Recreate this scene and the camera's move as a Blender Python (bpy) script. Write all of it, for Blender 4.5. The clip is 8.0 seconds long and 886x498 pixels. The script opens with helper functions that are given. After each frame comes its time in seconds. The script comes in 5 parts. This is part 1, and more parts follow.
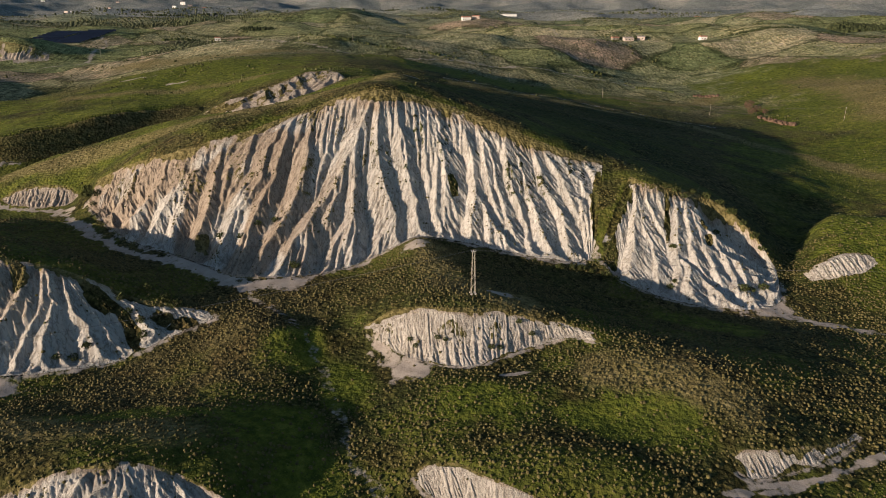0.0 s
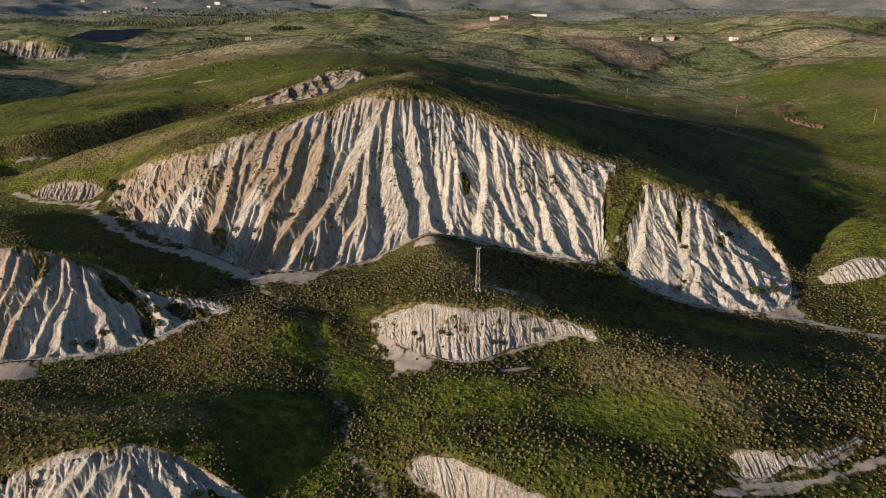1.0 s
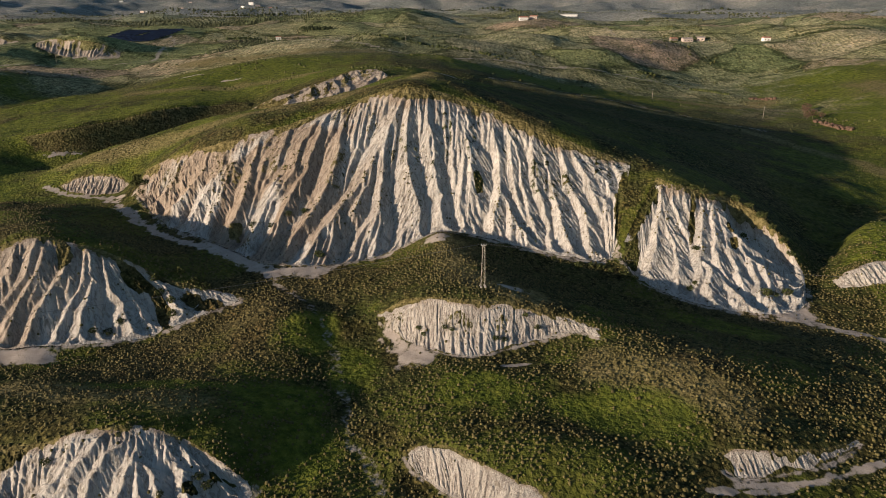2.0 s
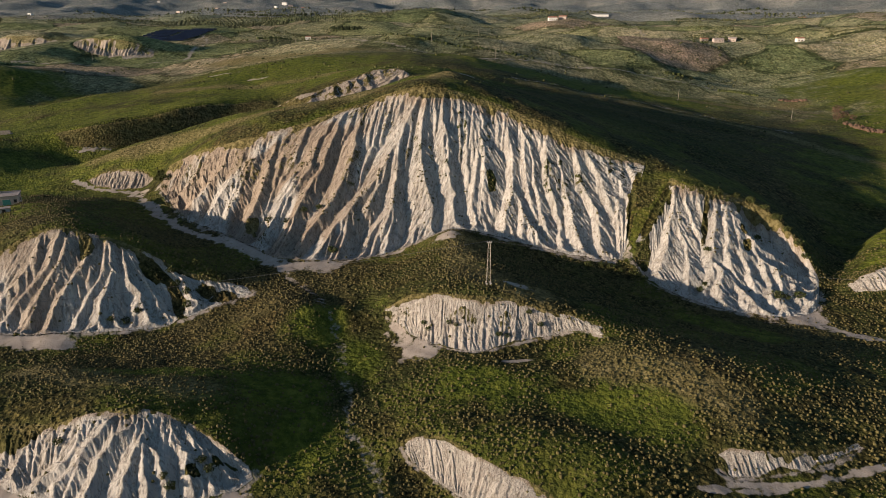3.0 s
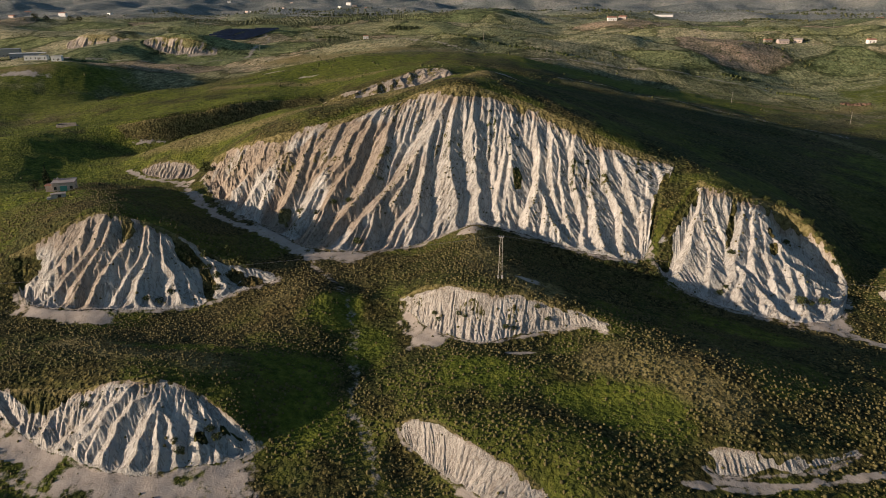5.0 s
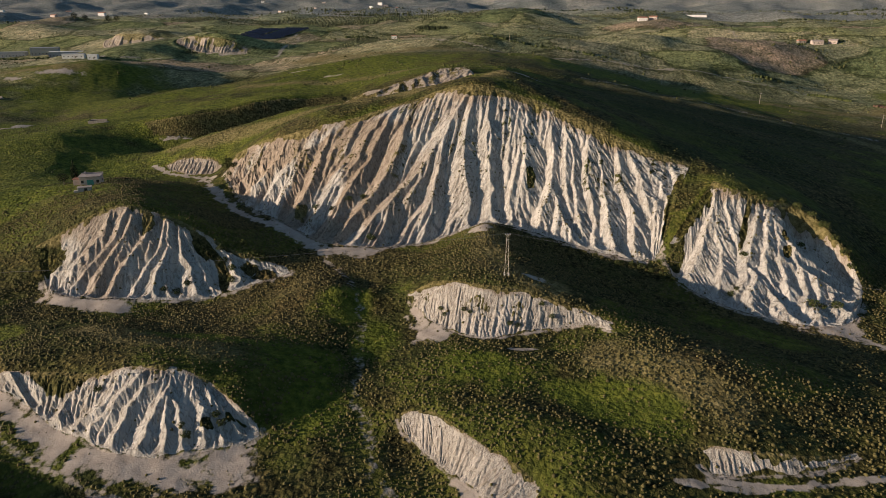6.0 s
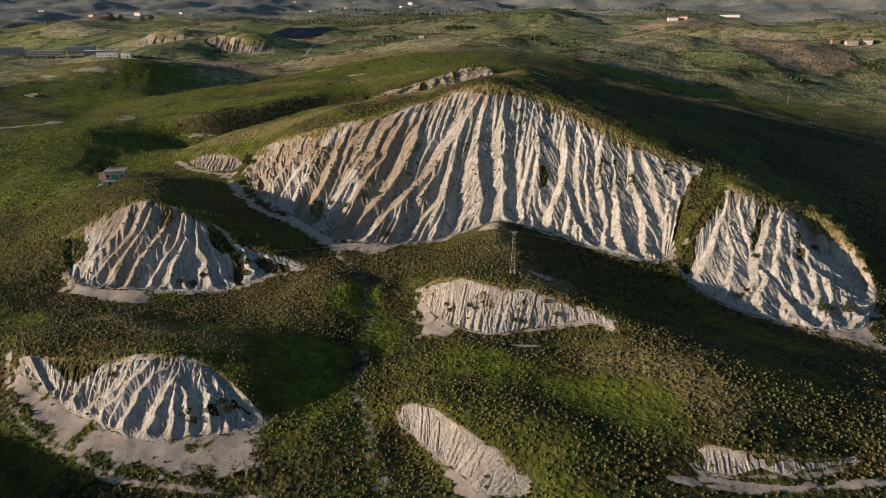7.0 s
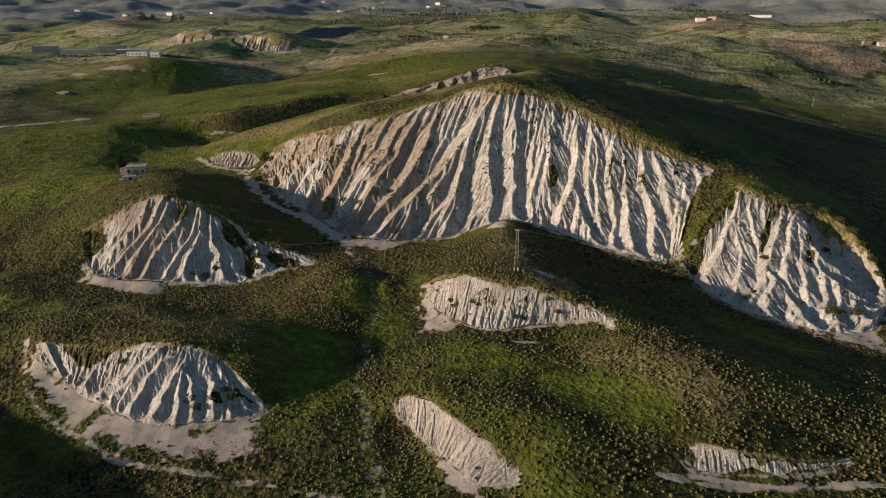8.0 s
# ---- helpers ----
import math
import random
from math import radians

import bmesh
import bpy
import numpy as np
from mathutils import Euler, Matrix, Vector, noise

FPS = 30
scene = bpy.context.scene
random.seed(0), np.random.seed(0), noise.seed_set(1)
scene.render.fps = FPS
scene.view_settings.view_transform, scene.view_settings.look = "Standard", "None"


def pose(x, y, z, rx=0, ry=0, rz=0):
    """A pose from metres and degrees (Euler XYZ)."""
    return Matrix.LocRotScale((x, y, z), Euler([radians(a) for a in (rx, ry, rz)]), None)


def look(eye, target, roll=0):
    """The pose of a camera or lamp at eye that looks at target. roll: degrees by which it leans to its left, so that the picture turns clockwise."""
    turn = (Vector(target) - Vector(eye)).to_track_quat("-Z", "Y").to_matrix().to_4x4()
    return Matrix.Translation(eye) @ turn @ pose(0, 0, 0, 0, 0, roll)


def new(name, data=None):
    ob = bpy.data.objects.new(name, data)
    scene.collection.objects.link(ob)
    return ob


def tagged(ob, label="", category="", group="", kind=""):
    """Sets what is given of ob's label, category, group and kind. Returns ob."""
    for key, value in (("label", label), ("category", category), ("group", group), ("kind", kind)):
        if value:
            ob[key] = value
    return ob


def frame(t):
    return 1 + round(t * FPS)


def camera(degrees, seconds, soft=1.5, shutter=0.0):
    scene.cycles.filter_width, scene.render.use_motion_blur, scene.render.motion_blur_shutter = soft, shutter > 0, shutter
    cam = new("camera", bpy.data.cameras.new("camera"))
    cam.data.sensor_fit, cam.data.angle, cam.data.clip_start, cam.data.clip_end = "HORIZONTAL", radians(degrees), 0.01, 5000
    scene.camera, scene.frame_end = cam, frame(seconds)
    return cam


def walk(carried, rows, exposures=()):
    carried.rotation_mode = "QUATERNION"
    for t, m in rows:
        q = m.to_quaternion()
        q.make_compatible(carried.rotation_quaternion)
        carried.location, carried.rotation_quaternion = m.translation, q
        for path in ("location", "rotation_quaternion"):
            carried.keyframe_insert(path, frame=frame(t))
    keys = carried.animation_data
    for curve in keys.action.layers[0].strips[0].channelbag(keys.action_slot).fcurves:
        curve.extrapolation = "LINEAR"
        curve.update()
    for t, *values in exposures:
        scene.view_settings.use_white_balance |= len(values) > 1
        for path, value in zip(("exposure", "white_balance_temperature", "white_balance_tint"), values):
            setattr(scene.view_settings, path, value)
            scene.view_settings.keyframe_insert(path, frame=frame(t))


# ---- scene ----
cam = camera(67.9, 8.0, 0.5)
METRES, EYE, TILT, LEAN, TURN = 50.0, 90.0, -20.2, 0.0, 0.0
ROWS = [
    (0.0, 0.0, 0.0, 0.0, -0.0, 0.0, 0.0),
    (0.5, 0.0567, -0.0246, -0.009, 1.21, -0.0, -0.45),
    (1.0, 0.1138, -0.0484, -0.0173, 2.42, -0.02, -0.9),
    (1.5, 0.1714, -0.071, -0.0256, 3.64, -0.04, -1.34),
    (3.0, 0.3485, -0.1323, -0.0476, 7.34, -0.16, -2.67),
    (3.5, 0.4082, -0.15, -0.0537, 8.56, -0.22, -3.11),
    (4.0, 0.4683, -0.1665, -0.0595, 9.79, -0.3, -3.57),
    (4.5, 0.529, -0.1816, -0.0647, 11.01, -0.38, -4.0),
    (6.0, 0.7128, -0.2188, -0.0783, 14.73, -0.68, -5.35),
    (6.5, 0.7705, -0.228, -0.0814, 15.88, -0.8, -5.76),
    (7.0, 0.8329, -0.2368, -0.0841, 17.12, -0.93, -6.19),
    (7.5, 0.8956, -0.2439, -0.0864, 18.32, -1.05, -6.63),
    (8.0, 0.9586, -0.2498, -0.0885, 19.33, -1.18, -6.98),
]
walk(cam, [(t, pose(0, 0, EYE, TILT, LEAN, TURN) @ pose(METRES * x, METRES * y, METRES * z, 90 + pitch, roll, yaw)) for t, x, y, z, yaw, pitch, roll in ROWS],
     [(0.0, 0.43), (8.0, 0.36)])

# ---------------------------------------------------------------- light
SUN_AZ, SUN_EL = 213.0, 10.4          # where the sun stands: degrees counter-clockwise from +x, and above the horizon
sun_way = Vector((math.cos(radians(SUN_AZ)) * math.cos(radians(SUN_EL)), math.sin(radians(SUN_AZ)) * math.cos(radians(SUN_EL)), math.sin(radians(SUN_EL))))
world = bpy.data.worlds.new("sky")
scene.world = world
world.use_nodes = True
wn = world.node_tree.nodes
sky = wn.new("ShaderNodeTexSky")
sky.sky_type, sky.sun_disc = "NISHITA", False
sky.air_density, sky.dust_density, sky.ozone_density = 1.0, 0.5, 2.2
sky.sun_elevation, sky.sun_rotation = radians(SUN_EL), radians(90 - SUN_AZ)
world.node_tree.links.new(sky.outputs[0], wn["Background"].inputs[0])
wn["Background"].inputs[1].default_value = 0.076
sun = new("sun", bpy.data.lights.new("sun", "SUN"))
sun.data.energy, sun.data.angle, sun.data.color = 5.0, radians(0.6), (1.0, 0.805, 0.63)
sun.matrix_world = look(sun_way * 500, (0, 0, 0))

# ---------------------------------------------------------------- noise for the land
def dice(ix, iy, seed):
    h = (ix * 374761393 + iy * 668265263 + seed * 974634777) & 0xFFFFFFFF
    h = ((h ^ (h >> 13)) * 1274126177) & 0xFFFFFFFF
    h = ((h ^ (h >> 16)) * 2246822519) & 0xFFFFFFFF
    return ((h >> 8) & 0xFFFF) / 65535.0


def soft(x, y, seed=0):
    """Smooth noise from 0 to 1, one bump a unit."""
    fx, fy = np.floor(x), np.floor(y)
    ix, iy = fx.astype(np.int64), fy.astype(np.int64)
    u, v = x - fx, y - fy
    u, v = u * u * u * (u * (u * 6 - 15) + 10), v * v * v * (v * (v * 6 - 15) + 10)
    a, b = dice(ix, iy, seed), dice(ix + 1, iy, seed)
    c, d = dice(ix, iy + 1, seed), dice(ix + 1, iy + 1, seed)
    return (a + (b - a) * u) * (1 - v) + (c + (d - c) * u) * v


def rough(x, y, seed=0, octaves=4):
    total, weight = 0.0, 0.0
    for k in range(octaves):
        total = total + soft(x * 2 ** k + 17.3 * k, y * 2 ** k - 9.1 * k, seed + k) * 0.5 ** k
        weight += 0.5 ** k
    return total / weight


def step(a, b, x):
    t = np.clip((x - a) / (b - a), 0, 1)
    return t * t * (3 - 2 * t)


# ---------------------------------------------------------------- the plan: cliffs by crest and foot, ridges and valleys
class Cliff:
    """An eroded clay face between a crest line and a foot line. ribs: each a line of (metres along, share of the way down) from its
    head to its toe, or one number, their spacing. greens: overgrown spots (metres along, share down, and their reach)."""

    def __init__(self, label, crest, foot, ribs, height, seed, brown=0.0, veg=0.3, greens=(), cell=0.33, steep=0.39, minor=2.3):
        self.label, self.height, self.seed, self.brown, self.veg, self.greens = label, height, seed, brown, veg, greens
        self.crest, self.foot = self.curve(crest), self.curve(foot)
        mid = (self.crest + self.foot) / 2
        self.along = np.concatenate([[0], np.cumsum(np.linalg.norm(np.diff(mid[:, :2], axis=0), axis=1))])
        self.down = np.linalg.norm((self.crest - self.foot)[:, :2], axis=1)
        if isinstance(ribs, float):
            places = np.arange(ribs * 0.5, self.along[-1], ribs)
            rnd = np.random.RandomState(seed)
            shift, head, toe = rnd.uniform(-0.5, 0.5, len(places)) * ribs, rnd.uniform(0.02, 0.3, len(places)), rnd.uniform(0.75, 1.0, len(places))
            ribs = [((p + d, h), (p + d * 1.8, t)) for p, d, h, t in zip(places, shift, head, toe)]
        self.ribs = ribs
        self.carve(cell, steep, minor)

    def carve(self, cell, steep, minor):
        """Ribs as sharp-backed ridges that widen to their toes, spurs off their flanks, then rain-wash that cuts gullies between them."""
        rnd = np.random.RandomState(self.seed)
        length = self.along[-1]
        ns, nu = int(length / cell) + 2, max(16, int(self.down.max() / cell))
        S, U = np.linspace(0, length, ns)[None, :], np.linspace(0, 1, nu)[:, None]
        self.nodes = (S[0], U[:, 0])
        down = np.interp(S, self.along, self.down)
        reach = self.down.max()
        top, base = np.interp(S, self.along, self.crest[:, 2]), np.interp(S, self.along, self.foot[:, 2])
        ramp = top * (1 - U) + base * U
        m = U * down
        rib = np.zeros((nu, ns))
        ridges = [(line, (0.5 + 0.9 * min(line[-1][1] - line[0][1], 0.75)) * rnd.uniform(0.8, 1.15)) for line in self.ribs]
        # spurs leave the backs of the ribs to both sides and run down to the gullies
        spurs = []
        for line, tall in ridges:
            us, ss = np.array([p[1] for p in line]), np.array([p[0] for p in line])
            span = (us[-1] - us[0]) * reach
            for side in (-1, 1):
                for t in np.arange(rnd.uniform(0.15, 0.35), 0.95, minor * 1.1 / max(span, minor)):
                    u0 = us[0] + t * (us[-1] - us[0])
                    s0, far = np.interp(u0, us, ss), rnd.uniform(0.7, 1.5) * minor
                    spurs.append((((s0, u0 - 0.02), (s0 + side * far * 0.55, min(1.02, u0 + far * 1.1 / reach)), (s0 + side * far * 0.8, min(1.05, u0 + far * 2.0 / reach))), tall * rnd.uniform(0.35, 0.75)))
        for k in range(int(length / minor)):
            s0, u0, run = rnd.uniform(0, length), rnd.uniform(0.02, 0.8), rnd.uniform(0.12, 0.4)
            spurs.append((((s0, u0), (s0 + rnd.uniform(-0.12, 0.12) * run * reach, u0 + run)), rnd.uniform(0.15, 0.35)))
        for line, tall in ridges + spurs:
            us, ss = np.array([p[1] for p in line]), np.array([p[0] for p in line])
            wide = self.height * tall * 1.2 / steep + 0.3 * minor
            i0, i1 = np.searchsorted(U[:, 0], (us[0] - 0.03, us[-1] + 0.14))
            j0, j1 = np.searchsorted(S[0], (ss.min() - wide, ss.max() + wide))
            if i1 <= i0 or j1 <= j0:
                continue
            V, Q, w = U[i0:i1], S[:, j0:j1], U[i0:i1] * reach
            middle = np.interp(V, us, ss) + (soft(w / 3.1 + ss[0], w * 0, self.seed) - 0.5) * 0.25 * minor + (soft(w / 1.1 + ss[0], w * 0 + 5, self.seed) - 0.5) * 0.08 * minor
            t = np.clip((V - us[0]) / max(us[-1] - us[0], 0.05), 0, 1)
            back = self.height * tall * (0.5 + 0.5 * t) * step(us[0] - 0.03, us[0] + 0.10, V) * (1 - step(us[-1] - 0.03, us[-1] + 0.14, V))
            back = back * (0.86 + 0.28 * soft(w / 4.3 + ss[0] * 3, w * 0 + 9, self.seed))
            rib[i0:i1, j0:j1] = np.maximum(rib[i0:i1, j0:j1], back - steep * np.abs(Q - middle))
        lumps = 0.22 * (rough(S / 5, m / 9, self.seed, 3) - 0.5) + 0.10 * (rough(S / 1.2, m / 1.9, self.seed + 5, 3) - 0.5)
        h = ramp + rib + self.height * lumps
        dx, dy = length / (ns - 1), np.maximum(down / (nu - 1), 0.02)
        index = np.arange(nu * ns).reshape(nu, ns)
        area = np.ones(nu * ns)
        ways = [(-1, 0), (1, 0), (0, -1), (0, 1), (-1, -1), (-1, 1), (1, -1), (1, 1)]
        dist = [np.hypot(i * dy, j * dx) * np.ones((nu, ns)) for i, j in ways]
        stand = steep * (1.0 + 0.5 * (soft(S / 2.2, m / 5, self.seed + 8) - 0.4))
        wash = 0.011 * (self.height / 3) ** 0.6
        for turn in range(72):
            p = np.pad(h, 1, mode="edge")
            fall, target = np.zeros((nu, ns)), index.copy()
            for (i, j), d in zip(ways, dist):
                slope = (h - p[1 + i:1 + i + nu, 1 + j:1 + j + ns]) / d
                better = slope > fall
                if i == -1:
                    better[0] = False
                if i == 1:
                    better[-1] = False
                if j == -1:
                    better[:, 0] = False
                if j == 1:
                    better[:, -1] = False
                fall = np.where(better, slope, fall)
                target = np.where(better, index + i * ns + j, target)
            flat = target.ravel()
            moves = flat != index.ravel()
            for _ in range(4):
                area = 1 + np.bincount(flat[moves], weights=area[moves], minlength=nu * ns)
            late = turn > 58
            cut = (0.045 * self.height ** 0.5 if late else wash) * ((np.minimum(area, 50 if late else 3000) * cell * cell) ** (0.36 if late else 0.45)).reshape(nu, ns) * np.minimum(fall, 1.6)
            lowest = h.ravel()[flat].reshape(nu, ns)
            fresh = np.maximum(h - cut, lowest + 0.0005)
            fresh[0], fresh[-1] = h[0], np.minimum(h[-1], ramp[-1])
            h = np.where(fall > 0, fresh, h)
            # flanks too steep to stand break away, down to planes that meet in sharp ribs
            p = np.pad(h, ((0, 0), (1, 1)), mode="edge")
            h = np.minimum(h, np.minimum(p[:, :-2], p[:, 2:]) + stand * dx * (1.9 if late else 1.0))
            if turn == 58:
                h += 0.055 * self.height ** 0.5 * rnd.uniform(-1, 1, h.shape) * step(0.0, 0.1, U)
        gain = h - ramp
        # fine rills follow the running water: noise drawn out along its way
        streak = 0
        for grain, deep in ((1.0, 0.08), (3.4, 0.14)):
            field = rough(S / (grain * cell), m / (grain * cell), self.seed + 14, 2).ravel() - 0.5
            drawn = field
            for _ in range(22):
                drawn = 0.16 * field + 0.84 * drawn[flat]
            drawn = drawn.reshape(nu, ns)
            drawn = drawn / drawn.std()
            gain = gain + deep * min(1.0, (cell / 0.33) ** 1.3) * min(1.0, self.height / 0.9) * np.clip(drawn, -1.6, 1.6) * step(0.0, 0.06, U)
            streak = streak + drawn
        self.streak = streak
        level = np.convolve(np.pad(np.percentile(gain, 66, axis=1), 6, mode="edge"), np.ones(13) / 13, mode="valid")[:, None]
        self.carved = (gain - level).astype(np.float32)
        self.water = np.clip(np.log(area.reshape(nu, ns)) / 6, 0, 1)

    @staticmethod
    def curve(p, n=8):
        p = np.array(p, float)
        q = np.vstack([2 * p[0] - p[1], p, 2 * p[-1] - p[-2]])
        out = []
        for i in range(1, len(q) - 2):
            for t in np.arange(n) / n:
                a, b, c, d = q[i - 1], q[i], q[i + 1], q[i + 2]
                out.append(0.5 * (2 * b + (c - a) * t + (2 * a - 5 * b + 4 * c - d) * t * t + (3 * b - a - 3 * c + d) * t ** 3))
        out.append(q[-2])
        return np.array(out)

    def where(self, x, y):
        """For plan points: which lie on the face, metres along it, and share of the way down (0 crest, 1 foot)."""
        s, u, on = np.zeros(len(x)), np.zeros(len(x)), np.zeros(len(x), bool)
        both = np.vstack([self.crest, self.foot])
        near = np.where((x > both[:, 0].min() - 1) & (x < both[:, 0].max() + 1) & (y > both[:, 1].min() - 1) & (y < both[:, 1].max() + 1))[0]
        px, py = x[near], y[near]
        for i in range(len(self.crest) - 1):
            a, b, c, d = self.crest[i, :2], self.crest[i + 1, :2], self.foot[i + 1, :2], self.foot[i, :2]
            lo, hi = np.min([a, b, c, d], axis=0) - 0.01, np.max([a, b, c, d], axis=0) + 0.01
            k = np.where((px >= lo[0]) & (px <= hi[0]) & (py >= lo[1]) & (py <= hi[1]))[0]
            if not len(k):
                continue
            ex, ey, fx, fy, gx, gy = *(b - a), *(d - a), *(a - b + c - d)
            hx, hy = px[k] - a[0], py[k] - a[1]
            k2 = gx * fy - gy * fx
            k1 = ex * fy - ey * fx + hx * gy - hy * gx
            k0 = hx * ey - hy * ex
            if abs(k2) < 1e-9:
                vs = [-k0 / k1]
            else:
                root = np.sqrt(np.maximum(k1 * k1 - 4 * k0 * k2, 0))
                vs = [(-k1 - root) / (2 * k2), (-k1 + root) / (2 * k2)]
            for v in vs:
                dx, dy = ex + gx * v, ey + gy * v
                w = np.where(np.abs(dx) > np.abs(dy), (hx - fx * v) / np.where(dx == 0, 1, dx), (hy - fy * v) / np.where(dy == 0, 1, dy))
                good = (v >= -1e-4) & (v <= 1.0001) & (w >= -1e-4) & (w <= 1.0001)
                j = near[k[good]]
                s[j] = self.along[i] + (self.along[i + 1] - self.along[i]) * w[good]
                u[j], on[j] = v[good], True
        return on, s, u

    def grid(self, what, s, u):
        nu, ns = what.shape
        a, b = np.clip(s / self.along[-1], 0, 1) * (ns - 1), np.clip(u, 0, 1) * (nu - 1)
        i, j = np.minimum(a.astype(int), ns - 2), np.minimum(b.astype(int), nu - 2)
        p, q = a - i, b - j
        return (what[j, i] * (1 - p) + what[j, i + 1] * p) * (1 - q) + (what[j + 1, i] * (1 - p) + what[j + 1, i + 1] * p) * q

    def relief(self, s, u):
        """Height of fins over gullies and rills, how far into the face (0 at its rim), and how much water runs."""
        length = self.along[-1]
        down = np.interp(s, self.along, self.down)
        rim = np.clip(np.minimum(np.minimum(s, length - s) / 3.0, (1 - u) * down / 1.5), 0, 1) * step(0.0, 0.8 + 0.11 * down, u * down)
        lump = (rough(s / 2, u * down / 2, self.seed + 6) - 0.5) * 0.08 * self.height ** 0.5
        return (self.grid(self.carved, s, u) + lump) * rim, rim, self.grid(self.water, s, u)


RIBS_WEST = [((11.8, .12), (5.2, .83)), ((25.2, .11), (18.6, .76)), ((40.3, .04), (28.5, .79)), ((47.1, .1), (38.8, .75)), ((53.3, .1), (46.4, .83)), ((59.3, .04), (57.1, .73)), ((65, .06), (62.4, .36)),
             ((68, .38), (67.1, .8)), ((68, .4), (76.6, .66)), ((67.7, .02), (68.7, .39)), ((72.2, .05), (75.1, .42)), ((75.5, .06), (79.3, .41), (72.5, .56)), ((78.7, .09), (79.8, .31)), ((88.5, .14), (86.8, .53), (82.8, .7)), ((86, .32), (88.5, .54))]
RIBS_MIDDLE = [((113, .01), (104.3, .22), (96.3, .59), (88.6, .74)), ((104.3, .3), (103.5, .47), (97.2, .65)), ((105.7, .33), (108, .57), (106.8, .76)), ((108.4, .57), (101, .8)), ((108.4, .57), (116.4, 1.0)), ((108.4, .6), (108.9, .93)),
               ((113.8, .01), (114.6, .35), (120, .63), (124.7, .9)), ((121, .01), (125.9, .32), (127.8, .58), (131.9, .85)), ((136, .01), (139.8, .17), (139.4, .52), (136.9, .72), (132.6, .9)), ((139.4, .7), (133.9, .95)), ((139.4, .72), (146.9, .97)), ((143.5, .27), (143.3, .7))]
RIBS_EAST = [((149.5, .05), (149.3, .45)), ((155.7, .12), (150.5, .52), (147.9, .78), (148.2, .95)), ((156.8, .12), (158.2, .45), (164.1, .75)), ((152.5, .58), (154.7, 1.0)), ((152.5, .58), (159.7, .8)), ((159.2, .72), (153.6, .97)), ((159.6, .74), (164.3, .97)),
             ((165, .01), (164, .18), (164.9, .47), (167.9, .68)), ((167.5, .02), (170.3, .31), (173.2, .56), (175.7, .93)), ((169.8, .63), (167.4, .93)), ((174, .02), (176.9, .21), (178.3, .43), (182.2, .63)), ((179.2, .02), (181.5, .22), (185, .5)), ((179.5, .56), (177.6, .9)), ((180.1, .67), (183.8, .92)),
             ((181, .02), (185.4, .25), (187.7, .4)), ((186, .02), (190.2, .34)), ((190.5, .02), (193.5, .3))]
RIBS_WHITE = [((5, .05), (4, .4), (6, .93)), ((4.8, .04), (11.5, .37), (11.4, .9)), ((7.9, .08), (13.4, .36), (14.9, .85)), ((8.5, .1), (18.3, .48), (18, .8)), ((11.3, .04), (20.4, .38)), ((25.5, .16), (25, .46), (23.4, .56)), ((28.6, .1), (33.6, .37), (37.2, .62)), ((28.3, .12), (29.2, .48), (31.4, .62)),
              ((34.7, .07), (38.2, .29), (44.9, .55)), ((37.6, .04), (47, .35), (51.9, .52)), ((25.2, .55), (17.7, .85)), ((25.2, .55), (28.2, .67), (28.5, .99)), ((26.1, .58), (31.5, .7), (38.9, .94)), ((24, .58), (22.6, .87)), ((37.8, .48), (41.3, .63)), ((41.7, .09), (54, .44)), ((46, .08), (56, .55)), ((44, .34), (51, .72)), ((40, .6), (47, .9)), ((48, .58), (53, .92)), ((50, .1), (57, .4)), ((48, .2), (56.5, .75)), ((52, .45), (57, .9))]
RIBS_GREY = [((15, .06), (10.1, .28)), ((22.3, .05), (18, .33), (10, .6)), ((28.1, .01), (24.3, .4), (13.3, .74)), ((30.7, .07), (27, .43), (18.8, .85)), ((32.3, .2), (28.2, .48), (21.2, .88)), ((37.6, .06), (34, .4), (28.1, .66), (26.1, .94)), ((39.8, .02), (39.4, .43), (35.2, .66), (32.1, .95)),
             ((40.8, .04), (42.7, .41), (40.3, .6), (38.3, .85)), ((40.5, .62), (40.7, .96)), ((43.2, .47), (43.3, .83)), ((44.8, .13), (47.3, .44), (50.2, .62), (50.2, .92)), ((47.8, .56), (46, .9)), ((47.9, .1), (52.6, .53), (51.8, .95)), ((52.8, .5), (55.6, .92)), ((62.8, .2), (60.4, .9))]
RIBS_LOW = [((3, .05), (8, .7)), ((22, .45), (20.2, .9)), ((30.6, .48), (26.6, .95)), ((41, .09), (36.2, .35), (29.1, .95)), ((45, .22), (40.9, .35), (38.7, .55), (36.9, .95)), ((47, .3), (45.2, .51), (42.9, .97)), ((47, .32), (47.9, .65), (49.4, .95)), ((47.3, .32), (51.1, .48), (53.1, .95)), ((55, .34), (55.1, .92)), ((59.4, .42), (59.4, .9)), ((34.8, .24), (31.6, .58))]

